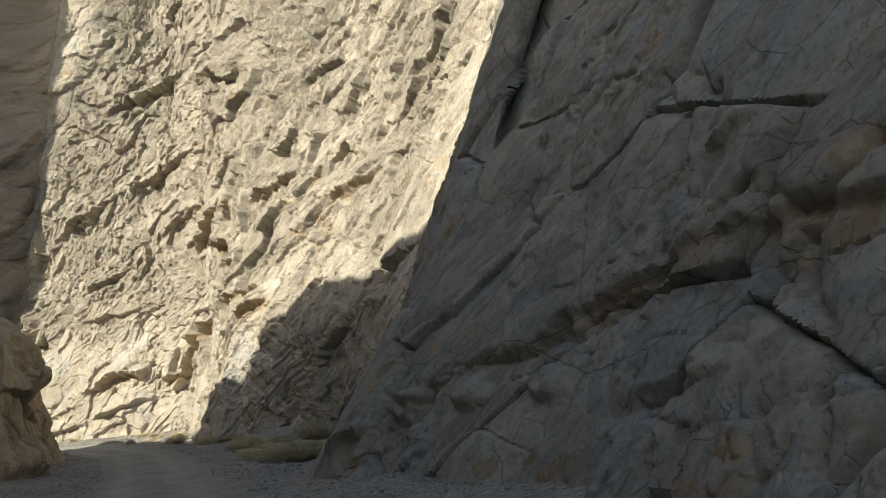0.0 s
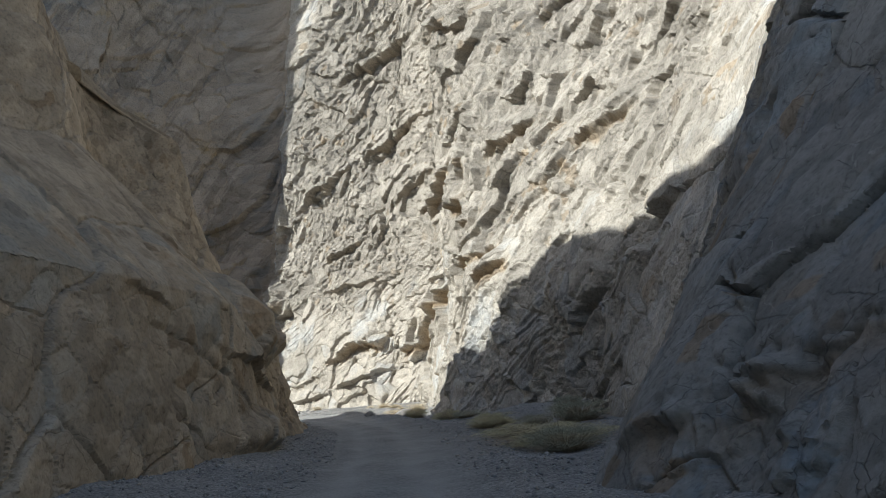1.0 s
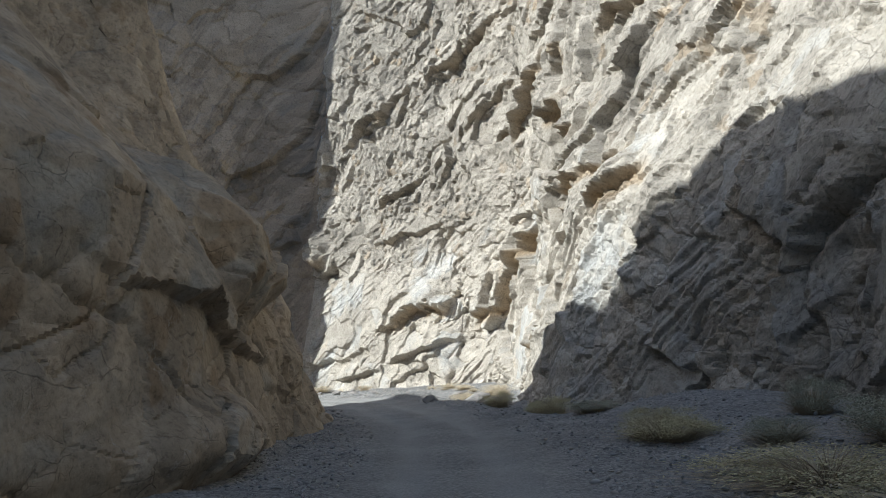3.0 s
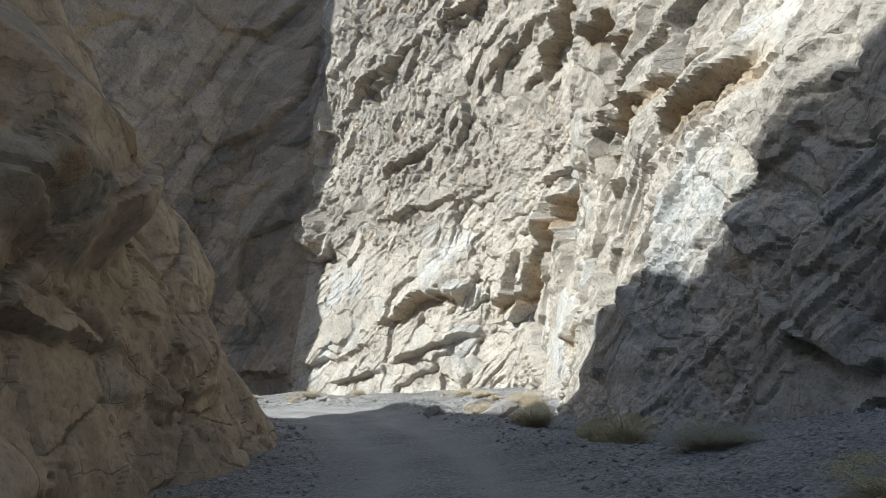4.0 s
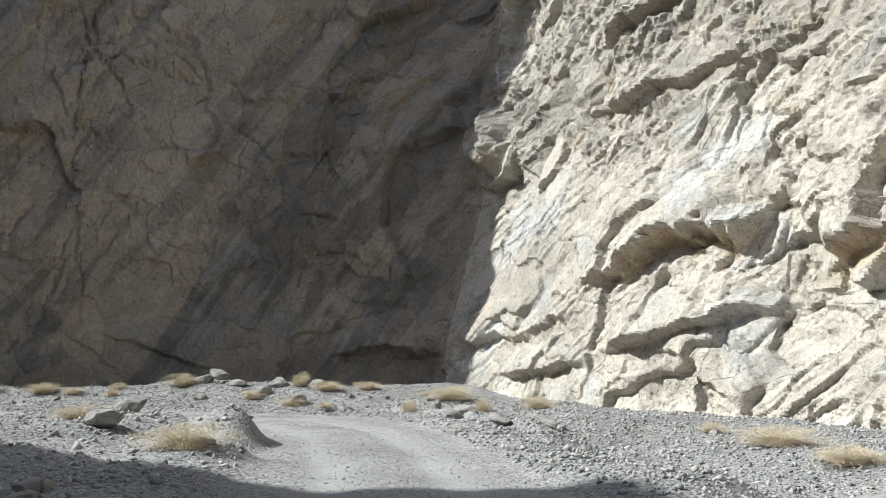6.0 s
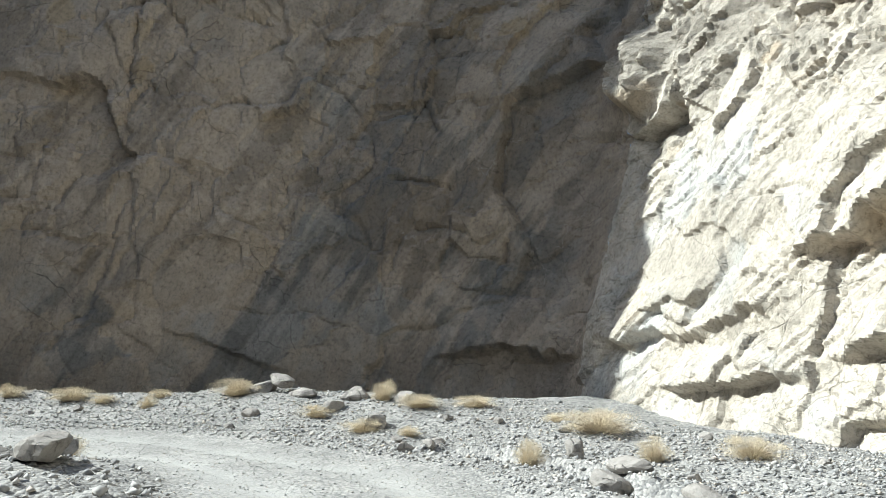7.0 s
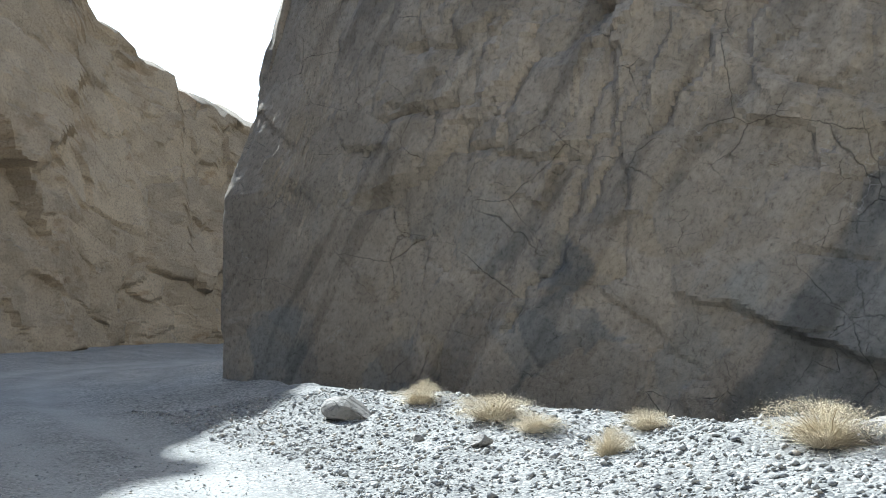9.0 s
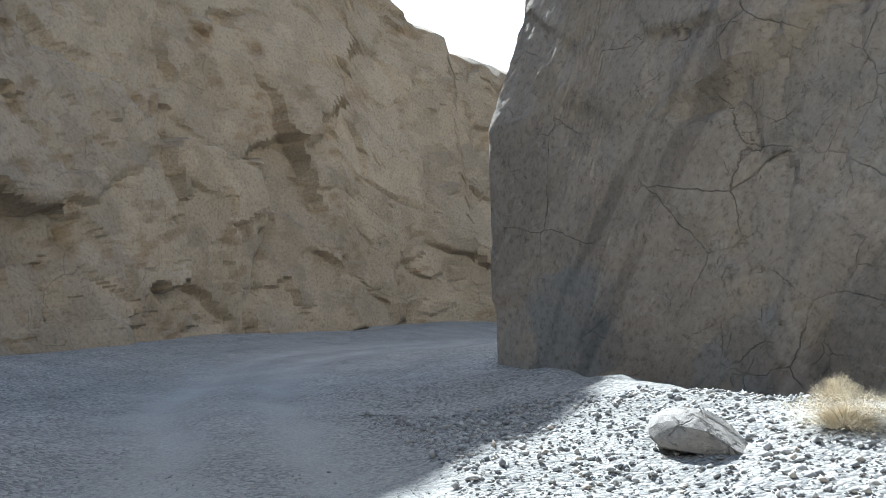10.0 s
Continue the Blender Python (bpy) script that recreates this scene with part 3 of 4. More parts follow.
# ---- walls ----
u_back, rows_back = stretch_of(RIGHT, RIGHT_NEAR[0], RIGHT_NEAR[2], 0.4)
u_near, rows_near = stretch_of(RIGHT, RIGHT_NEAR[2], RIGHT_NEAR[7], 0.045)
u_mid, rows_mid = stretch_of(RIGHT, RIGHT_NEAR[7], RIGHT_NEAR[8], 0.09)
u_sun, rows_sun = stretch_of(RIGHT, RIGHT_NEAR[8], RIGHT_SUN[-2], 0.066)
u_dark, rows_dark = stretch_of(RIGHT, RIGHT_SUN[-2], RIGHT_DARK[9], 0.085)
u_far, rows_far = stretch_of(RIGHT, RIGHT_DARK[9], RIGHT_DARK[-1], 0.35)
u_rear, rows_rear = stretch_of(LEFT, LEFT_NEAR[0], LEFT_NEAR[3], 0.4, 300)
u_left, rows_left = stretch_of(LEFT, LEFT_NEAR[3], LEFT_BEND[1], 0.08, 300)
u_bend, rows_bend = stretch_of(LEFT, LEFT_BEND[1], LEFT_BEND[-1], 0.3, 300)
right_style = blend_styles(blend_styles(near_style, sun_style, 51, 4), dark_style, u_sun[-1] + 2.2, 0.8)

NEAR_BREAKS = [Ledge(33.2, 0.5, 27.4, 2.1, 0.2, 1.8, 0.4), Ledge(27.8, 2.0, 23.4, 3.1, 0.2, 1.8, 0.5), Ledge(24.0, 3.0, 19.0, 3.2, 0.2, 1.8, 0.4),
               Groove(33.0, 0.5, 27.0, 2.2, 0.35, 0.06), Groove(28.0, 2.0, 23.0, 3.2, 0.35, 0.06), Groove(24.0, 3.0, 19.0, 3.2, 0.35, 0.06),
               Groove(26.8, 6.4, 24.7, 2.6, 0.45, 0.06), Groove(26.1, 6.4, 24.3, 3.2, 0.35, 0.05), Groove(22.6, 2.8, 21.2, 0.3, 0.30, 0.05),
               Ledge(25.4, 1.0, 23.0, 1.5, 0.16, 1.0, 0.1), Groove(25.6, 0.95, 22.8, 1.6, 0.25, 0.05), Groove(23.2, 1.4, 22.2, 2.9, 0.30, 0.06), Groove(24.2, 1.1, 23.0, -0.2, 0.35, 0.06),
               Groove(31.2, 6.6, 30.0, 4.0, 0.40, 0.09), Ledge(35.4, 7.2, 33.0, 9.4, 0.35, 1.6, 0.6), Ledge(34.8, -0.2, 33.2, 0.6, 0.35, 1.2, 0.3),
               Groove(34.6, 3.2, 32.8, 1.4, 0.30, 0.07), Swell(31.8, 0.75, 0.75, 0.5, 0.45), Swell(29.2, 0.95, 0.7, 0.45, 0.35, 0.4), Swell(27.2, 1.2, 0.5, 0.4, 0.25)]
SUN_BREAKS = [Ledge(99.4, 11.0, 94.0, 12.9, 0.85, 1.7, 0.3), Ledge(99.2, 8.5, 91.0, 9.1, 0.45, 1.8, 0.2), Ledge(97.2, 1.9, 90.4, 4.1, 1.05, 3.2, 0.7, 0.35),
              Ledge(96.2, 0.1, 90.4, 1.3, 0.75, 1.5, 0.15), Ledge(89.2, 2.1, 84.8, 4.9, 1.1, 2.2, 1.0, 0.45), Ledge(85.2, 4.6, 80.8, 7.0, 1.0, 2.2, 1.0, 0.4),
              Ledge(76.6, 7.0, 66.8, 7.7, 0.65, 1.6, 0.9, 0.25), Ledge(68.0, 5.5, 64.0, 6.5, 0.85, 1.3, 1.0, 0.4), Ledge(77.8, 0.6, 73.8, 1.5, 0.85, 1.2, 0.9, 0.35),
              Ledge(102.2, -1.2, 97.4, -0.4, 0.6, 1.2, 0.1), Ledge(105.4, 0.0, 98.0, 1.0, 0.4, 1.6, 0.05), Ledge(60.8, 11.7, 56.0, 12.2, 0.8, 1.8, 0.7),
              Ledge(100.5, 29.6, 89.8, 31.5, 1.3, 3.0, 0.4), Ledge(88.6, 30.2, 74.4, 24.0, 1.4, 3.0, 0.4), Ledge(90.8, 15.3, 86.4, 17.2, 0.75, 1.6, 0.4),
              Ledge(77.2, 11.7, 75.0, 12.0, 0.75, 1.2, 0.9, 0.4), Ledge(74.3, 9.9, 72.0, 10.0, 0.65, 1.0, 0.8, 0.35), Groove(79.2, 2.7, 74.0, 1.5, 0.35, 0.12),
              Swell(105.6, 8.7, 1.7, 2.1, 1.15, 0.5), Groove(91.2, 6.9, 90.3, 4.4, 0.45, 0.10), Groove(53.8, 6.2, 55.8, 0.0, 0.7, 0.35), Groove(57.4, 5.0, 57.8, 0.5, 0.4, 0.12),
              Ledge(104, 17.0, 97, 20.5, 0.8, 2.2, 0.3), Ledge(96, 20.0, 88, 23.0, 0.8, 2.0, 0.5), Ledge(84, 12.0, 78, 15.5, 0.8, 2.0, 0.7), Ledge(72, 14.0, 66, 15.0, 0.8, 1.8, 0.6)]
DARK_BREAKS = [Groove(124.2, 16.0, 124.8, 7.6, 0.45, 0.08), Groove(124.9, 7.9, 124.3, 6.2, 0.45, 0.08), Groove(124.3, 6.3, 125.4, 0.8, 0.40, 0.07), Groove(125.4, 0.9, 126.8, -1.0, 0.35, 0.06),
               Groove(120.6, 1.0, 116.0, 0.5, 0.18, 0.05), Ledge(122.8, 0.2, 118.4, -1.3, 0.24, 1.2, 0.0), Groove(122.2, 5.6, 121.8, 1.6, 0.20, 0.05),
               Groove(117.0, 14.0, 118.3, 8.3, 0.30, 0.05), Groove(112.4, 12.4, 114.3, 7.6, 0.30, 0.05), Ledge(112.4, -0.7, 107.4, -0.3, 0.9, 2.0, 0.0, 0.5),
               Groove(110.0, 11.2, 107.2, 11.6, 0.25, 0.05), Groove(116.5, 11.0, 119.0, 4.5, 0.25, 0.05), Groove(128.6, 9.0, 129.4, 0.0, 0.25, 0.05)]
rng = np.random.RandomState(12)
for _ in range(34):
    start_u, start_v = rng.uniform(107, 128), rng.uniform(3, 17)
    slope, long = rng.choice((-1.0, -0.95, -1.45, 0.1, 1.2)) + rng.normal(0, 0.12), rng.uniform(2, 6)
    DARK_BREAKS.append(Groove(start_u, start_v, start_u + long * math.cos(slope), start_v + long * math.sin(slope), rng.uniform(0.15, 0.40), rng.uniform(0.05, 0.09)))
wall("wall_right_back", "grey limestone wall behind the start", u_back, rows_back, 1, right_style, NEAR_SHADED_ROCK, (), 1.0, 24, 160)
wall("wall_right_near", "grey jointed limestone wall in shade beside the track", u_near, rows_near, 1, right_style, NEAR_SHADED_ROCK, NEAR_BREAKS, 1.0, 50)
wall("wall_right_middle", "blue-grey shaded limestone wall behind bushes", u_mid, rows_mid, 1, right_style, MID_SHADED_ROCK, NEAR_BREAKS, 1.0, 24, 320)
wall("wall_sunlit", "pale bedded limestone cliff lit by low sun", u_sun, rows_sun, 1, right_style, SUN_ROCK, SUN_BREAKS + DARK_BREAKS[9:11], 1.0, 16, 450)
wall("wall_shaded", "dark brown limestone cliff in its own shade", u_dark, rows_dark, 1, right_style, DARK_SHADED_ROCK, DARK_BREAKS + SUN_BREAKS[18:19], 0.15, 16)
wall("wall_right_far", "dark cliff round the bend of the canyon", u_far, rows_far, 1, right_style, DARK_SHADED_ROCK, (), 0.15, 24, 240, 0.1)
LEFT_BREAKS = [Swell(53.2, 3.8, 3.7, 3.0, 1.3), Ledge(44.6, 2.7, 54.2, 0.9, 0.45, 2.0, 0.1), Swell(48.0, -0.5, 4.4, 1.1, 0.55), Swell(59.6, 2.8, 3.4, 2.6, 0.75), Ledge(40.0, 4.6, 42.4, 3.8, 0.22, 1.4, 0.3),
               Groove(41.0, 3.2, 46.0, 1.8, 0.25, 0.10), Groove(39.6, 0.7, 44.0, -1.0, 0.20, 0.06), Groove(40.7, 1.0, 40.3, 0.0, 0.15, 0.05), Ledge(53.2, 0.5, 58.4, -0.2, 0.2, 1.5, 0.1),
               Groove(54.6, 0.1, 59.2, -1.1, 0.30, 0.10), Groove(57.0, 3.2, 56.7, 1.4, 0.25, 0.08), Groove(50.2, 1.6, 53.8, 1.0, 0.35, 0.10), Swell(57.0, 1.2, 2.4, 1.8, 0.35), Swell(60.5, -0.5, 2.4, 1.2, 0.15)]
wall("wall_left_back", "tan limestone wall behind the start", u_rear, rows_rear, -1, left_style, LEFT_ROCK, (), 0.25, 24, 160)
wall("wall_left_near", "tan weathered limestone buttress in shade", u_left, rows_left, -1, left_style, LEFT_ROCK, LEFT_BREAKS, 0.25)
wall("wall_left_far", "brown cliff along the outer bend of the canyon", u_bend, rows_bend, -1, left_style, LEFT_ROCK, (), 0.25, 24, 260)

# ---- ground ----
TRACK = [(2.5, -30, 0.2), (1.5, -14, 0.15), (-0.0, 0.0, 0.0), (-3.06, 8.93, -0.25), (-5.86, 15.8, -0.5), (-10.4, 28.9, -1.05), (-14.3, 37.9, -1.25),
         (-17.5, 43.9, -1.35), (-22.9, 51.3, -1.35), (-26.9, 55.1, -1.48), (-29.8, 57.3, -1.56), (-32.8, 58.7, -1.7), (-36.2, 59.3, -1.93),
         (-39.5, 59.2, -2.15), (-42.6, 58.3, -2.3), (-48, 55.5, -2.6), (-56, 50.5, -2.9), (-66, 47, -3.2), (-78, 50, -3.5), (-86, 60, -3.7), (-92, 80, -4)]


def ground_height(x, y):
    """Height of the ground, the run along the track and the distance to the right of its middle."""
    at, line = curve_points(TRACK, 0.5)
    ahead = np.gradient(line[:, :2], axis=0)
    ahead /= np.linalg.norm(ahead, axis=1)[:, None]
    flat_x, flat_y = x.ravel(), y.ravel()
    z, run, side = (np.zeros(flat_x.shape) for _ in range(3))
    for k in range(0, len(flat_x), 20000):
        dx, dy = flat_x[k : k + 20000, None] - line[None, :, 0], flat_y[k : k + 20000, None] - line[None, :, 1]
        n = np.argmin(dx * dx + dy * dy, 1)
        m = np.arange(len(n))
        run[k : k + 20000] = at[n] + dx[m, n] * ahead[n, 0] + dy[m, n] * ahead[n, 1]
        side[k : k + 20000] = dx[m, n] * ahead[n, 1] - dy[m, n] * ahead[n, 0]
    z = np.interp(run, at, line[:, 2])
    edge = side + 0.25 * fbm(flat_x * 0.4, flat_y * 0.4, 301, 3)
    out = np.abs(edge)
    rough = smooth(1.7, 2.6, out)
    z = z + 0.10 * smooth(1.6, 2.3, out) * smooth(3.6, 2.5, out) - 0.05 * np.exp(-(((out - 0.8) / 0.28) ** 2))
    bend = smooth(66, 74, run)
    z = z + smooth(2.4, 7.5, edge) * (0.25 + 0.5 * bend) + smooth(2.2, 6.0, -edge) * 0.3
    z = z + rough * (0.10 * fbm(flat_x * 0.35, flat_y * 0.35, 303, 3) + 0.035 * fbm(flat_x * 2.1, flat_y * 2.1, 305, 4)) + 0.012 * fbm(flat_x * 2.5, flat_y * 2.5, 307, 3)
    # towards the sunlit cliff the wash lies low, and behind the bank's crest it falls to the foot of the shaded cliff
    z = z - 0.7 * smooth(-44, -31.5, flat_x) * smooth(2.4, 5.5, edge) * smooth(40, 48, flat_y)
    z = z - 1.1 * smooth(0.3, 3.6, (flat_y - 63.8) * 0.8 - (flat_x + 46) * 0.6 + 0.5 * fbm(flat_x * 0.5, flat_y * 0.5, 315, 2)) * smooth(-62, -58, flat_x) * smooth(-38.5, -42.5, flat_x)
    # a low cut bank of cemented gravel beside the track
    cut = smooth(-36.0, -34.0, flat_x) * smooth(-25.0, -27.5, flat_x) * smooth(0, 1, edge)
    z = z + 0.30 * cut * smooth(3.3, 3.5, edge + 0.35 * fbm(flat_x * 0.9, flat_y * 0.9, 309, 3)) * smooth(9, 5, edge)
    for mx, my, wide, high in ((-29.6, 54.9, 1.3, 0.45), (-22.0, 55.4, 1.3, 0.30), (-35.2, 55.6, 2.2, 0.3), (-38.5, 56.0, 1.5, 0.3), (-32.5, 55.0, 1.4, 0.25)):
        z = z + high * np.exp(-((flat_x - mx) ** 2 + (flat_y - my) ** 2) / (0.5 * wide * wide)) * smooth(1.5, 2.3, out)
    return z.reshape(x.shape), run.reshape(x.shape), edge.reshape(x.shape)


def axis_points(a, b, c, d, fine, coarse):
    return np.r_[np.arange(a, b, coarse), np.arange(b, c, fine), np.arange(c, d, coarse)]


gx, gy = np.meshgrid(axis_points(-140, -58, 4, 60, 0.15, 2.0), axis_points(-60, 0, 76, 120, 0.15, 2.0))
gz, g_run, g_edge = ground_height(gx, gy)
wheel = np.exp(-(((np.abs(g_edge + 0.15 * fbm(gx * 0.3, gy * 0.3, 311, 2)) - 0.8) / 0.36) ** 2))
packed = smooth(2.3, 1.4, np.abs(g_edge)) * np.clip(0.28 + 0.72 * wheel + 0.18 * fbm(gx * 0.8, gy * 0.8, 313, 3), 0, 1)
ground = sheet("ground", np.stack([gx, gy, gz], -1), GRAVEL, np.stack([packed, packed * 0, packed * 0], -1))
tagged(ground, "grey gravel wash with a pale dusty track", "ground", kind="structure")


# ---- loose stones, bushes and gravel ----
def part(name, mesh, material, parent, label=""):
    ob = new(name, mesh)
    if not mesh.materials:
        mesh.materials.append(material)
    ob.parent = parent
    return tagged(ob, label) if label else ob


def ground_at(x, y):
    return float(ground_height(np.array([x]), np.array([y]))[0][0])


def stone_mesh(name, long, wide, high, seed, subdivisions=3):
    """A broken stone: a ball cut by random planes, then worn and pitted."""
    rng = np.random.RandomState(seed)
    bm = bmesh.new()
    bmesh.ops.create_icosphere(bm, subdivisions=subdivisions, radius=1.0)
    planes = [(Vector(rng.normal(size=3)).normalized(), rng.uniform(0.55, 0.85)) for _ in range(15)]
    for vert in bm.verts:
        for way, far in planes:
            over = vert.co.dot(way) - far
            if over > 0:
                vert.co -= way * over
        vert.co *= 1 + 0.05 * noise.noise(vert.co * 2.5 + Vector((seed, 0, 0)))
        vert.co.x, vert.co.y, vert.co.z = vert.co.x * long / 1.7, vert.co.y * wide / 1.7, vert.co.z * high / 1.7
    mesh = bpy.data.meshes.new(name)
    bm.to_mesh(mesh)
    bm.free()
    mesh.materials.append(STONE)
    return mesh


def stone(x, y, long, wide, high, turn, seed, label, group="boulders on the gravel bank", lift=0.22):
    ob = new("boulder", stone_mesh("boulder", long, wide, high, seed))
    ob.matrix_world = pose(x, y, ground_at(x, y) + high * lift, 8 * math.sin(seed), 8 * math.cos(seed), turn)
    return tagged(ob, label, "boulder", group)


stone(-43.7, 65.1, 0.85, 0.6, 0.38, 20, 1, "pale rounded boulder on top of the gravel bank", lift=0.9)
stone(-44.3, 64.8, 0.9, 0.6, 0.42, 60, 2, "flat pale boulder leaning under another")
stone(-42.9, 65.2, 1.0, 0.5, 0.34, 15, 3, "long grey boulder beside a pale one")
stone(-41.2, 65.8, 0.85, 0.6, 0.45, 40, 4, "weathered pink-grey boulder on the bank")
stone(-40.8, 64.8, 0.6, 0.45, 0.34, 100, 5, "grey broken boulder among gravel")
stone(-42.3, 63.3, 0.5, 0.35, 0.3, 35, 6, "upright grey boulder in the gravel slope")
stone(-39.6, 66.2, 0.7, 0.5, 0.4, 10, 7, "small grey boulder near dry grass")
stone(-38.4, 64.2, 0.6, 0.45, 0.4, 80, 8, "small grey boulder near dry grass")
stone(-34.6, 55.9, 1.1, 0.6, 0.42, -20, 9, "large pale boulder beside the track", lift=0.35)
stone(-38.6, 57.5, 0.7, 0.4, 0.5, 30, 10, "tan boulder behind dry grass beside the track", lift=0.4)
stone(-39.6, 57.4, 0.8, 0.5, 0.35, 75, 11, "grey boulder half sunk in gravel")
stone(-33.6, 54.6, 0.8, 0.5, 0.3, 5, 12, "low pale boulder at the track's edge")
stone(-35.6, 55.6, 0.6, 0.4, 0.3, 55, 13, "low pale boulder at the track's edge")
stone(-31.9, 63.0, 0.36, 0.28, 0.32, 20, 14, "upright grey boulder in the gravel slope", lift=0.35)
stone(-34.4, 61.6, 0.28, 0.22, 0.22, 70, 15, "small square boulder beside the track", lift=0.35)
stone(-35.4, 63.3, 0.5, 0.3, 0.22, 25, 16, "dark broken boulder in the gravel slope")
stone(-29.9, 61.5, 0.8, 0.4, 0.26, -15, 17, "long block of cemented gravel in the cut bank", lift=0.3)
stone(-28.4, 60.7, 0.7, 0.35, 0.26, -25, 18, "block of cemented gravel with a dark hollow", lift=0.3)
stone(-27.2, 60.5, 0.6, 0.3, 0.25, -20, 19, "block of cemented gravel with a dark hollow", lift=0.3)
stone(-29.3, 60.2, 0.5, 0.35, 0.3, 30, 20, "small broken boulder below the cut bank", lift=0.3)
stone(-31.4, 53.4, 0.7, 0.5, 0.35, 10, 21, "square grey boulder beside the track", lift=0.4)
stone(-18.6, 52.9, 1.5, 1.0, 0.5, 50, 22, "flat white boulder at the foot of the cliff", lift=0.3)
stone(-20.4, 56.2, 1.0, 0.7, 0.5, 20, 23, "pale boulder at the foot of the cliff", lift=0.3)
stone(-50.9, 58.8, 1.1, 0.8, 0.45, 30, 24, "dark grey boulder at the end of the bank", lift=0.3)
stone(-19.6, 50.4, 0.7, 0.5, 0.35, 20, 25, "small grey boulder at the foot of the cliff")
rng = np.random.RandomState(5)
for k in range(46):
    run_x, run_y = rng.uniform(-50, -24), rng.uniform(57.5, 70.5)
    _, _, away = ground_height(np.array([run_x]), np.array([run_y]))
    if away[0] > 2.6 and run_y < 68.5 - 0.45 * abs(run_x + 34):
        size = rng.uniform(0.10, 0.24)
        stone(run_x, run_y, size * 1.4, size, size * 0.8, rng.uniform(0, 180), 40 + k, "small grey broken boulder in the gravel bank", "small boulders in the bank", 0.3)
for k in range(26):
    run_x, run_y = rng.uniform(-29, -22), rng.uniform(46.5, 53.5)
    _, _, away = ground_height(np.array([run_x]), np.array([run_y]))
    if away[0] < -2.4:
        size = rng.uniform(0.14, 0.32)
        stone(run_x, run_y, size * 1.5, size, size * 0.7, rng.uniform(0, 180), 100 + k, "dark grey broken boulder in shaded gravel", "boulders inside the bend", 0.3)


def plant_material(name, low, high):
    made, tree, shader = material(name, 0.85)
    info = tree.nodes.new("ShaderNodeNewGeometry")
    shade = ramp(tree, info.outputs["Random Per Island"], [(0.0, low), (1.0, high)])
    tree.links.new(shade.outputs[0], shader.inputs["Base Color"])
    return made


STRAW = plant_material("dry_stems", (0.50, 0.43, 0.31), (0.74, 0.66, 0.51))
TWIG = plant_material("twigs", (0.32, 0.26, 0.18), (0.5, 0.42, 0.29))
SALTBUSH = plant_material("saltbush_leaves", (0.27, 0.28, 0.21), (0.44, 0.44, 0.34))
GREEN = plant_material("green_leaves", (0.42, 0.39, 0.22), (0.64, 0.58, 0.37))


def blades(name, count, reach, high, thick, seed, material, bend=0.5, start=0.0):
    """Thin, bent, three-sided stems that rise and spread from one foot."""
    r = np.random.RandomState(seed)
    turn, out = r.uniform(0, 2 * np.pi, count), reach * np.sqrt(r.uniform(0.02, 1, count))
    lobes = 0.9 + 0.25 * np.sin(2 * turn + seed) * np.cos(3 * turn - 2 * seed) + 0.15 * np.sin(5 * turn + 3 * seed)
    out = out * (0.8 + 0.35 * lobes * r.uniform(0.5, 1.2, count))
    tall = high * (1.05 - 0.60 * np.minimum(out / reach, 1.1) ** 2) * lobes * r.uniform(0.5, 1.05, count)
    way = np.stack([np.cos(turn), np.sin(turn), 0 * turn], 1)
    side = np.stack([-np.sin(turn), np.cos(turn), 0 * turn], 1)
    jitter = r.normal(0, 0.2 * reach, (count, 3)) * (1, 1, 0.45)
    foot = way * (out * 0.25)[:, None]
    mid = way * (out * (0.25 + 0.45 * (1 - bend)))[:, None] + np.array([0, 0, 1]) * (tall * 0.6)[:, None] + jitter * 0.5
    tip = way * out[:, None] + np.array([0, 0, 1]) * tall[:, None] + jitter
    foot = foot + (mid - foot) * start
    w = thick * r.uniform(0.6, 1.3, count)[:, None]
    verts = np.stack([foot - side * w, foot + side * w, foot + way * w, mid - side * w * 0.8, mid + side * w * 0.8, mid + way * w * 0.8, tip], 1).reshape(-1, 3)
    one = np.array([(0, 1, 4), (0, 4, 3), (1, 2, 5), (1, 5, 4), (2, 0, 3), (2, 3, 5), (3, 4, 6), (4, 5, 6), (5, 3, 6)])
    faces = (one[None] + 7 * np.arange(count)[:, None, None]).reshape(-1, 3)
    mesh = bpy.data.meshes.new(name)
    mesh.from_pydata(verts.tolist(), [], faces.tolist())
    mesh.materials.append(material)
    return mesh


def leaf_cloud(name, count, reach, high, size, seed, material):
    """Small folded leaves through the bush's crown, thinner at the outside."""
    r = np.random.RandomState(seed)
    clump = r.normal(0, 1, (26, 3))
    clump /= np.linalg.norm(clump, axis=1)[:, None]
    clump = clump * (0.45 + 0.5 * r.uniform(0, 1, (26, 1)))
    at = clump[r.randint(0, 26, count)] + r.normal(0, 0.14, (count, 3))
    at = at * (reach * 0.85, reach * 0.85, high * 0.48) + (0, 0, high * 0.5)
    at[:, 2] = np.abs(at[:, 2])
    a, b = r.normal(0, 1, (count, 3)), r.normal(0, 1, (count, 3))
    a /= np.linalg.norm(a, axis=1)[:, None]
    b = np.cross(a, b)
    b /= np.linalg.norm(b, axis=1)[:, None]
    s = size * r.uniform(0.6, 1.5, (count, 1))
    fold = np.cross(a, b) * s * 0.25
    verts = np.stack([at - a * s, at + b * s * 0.35 + fold, at + a * s, at - b * s * 0.35 + fold], 1).reshape(-1, 3)
    faces = (np.array([(0, 1, 2), (0, 2, 3)])[None] + 4 * np.arange(count)[:, None, None]).reshape(-1, 3)
    mesh = bpy.data.meshes.new(name)
    mesh.from_pydata(verts.tolist(), [], faces.tolist())
    mesh.materials.append(material)
    return mesh


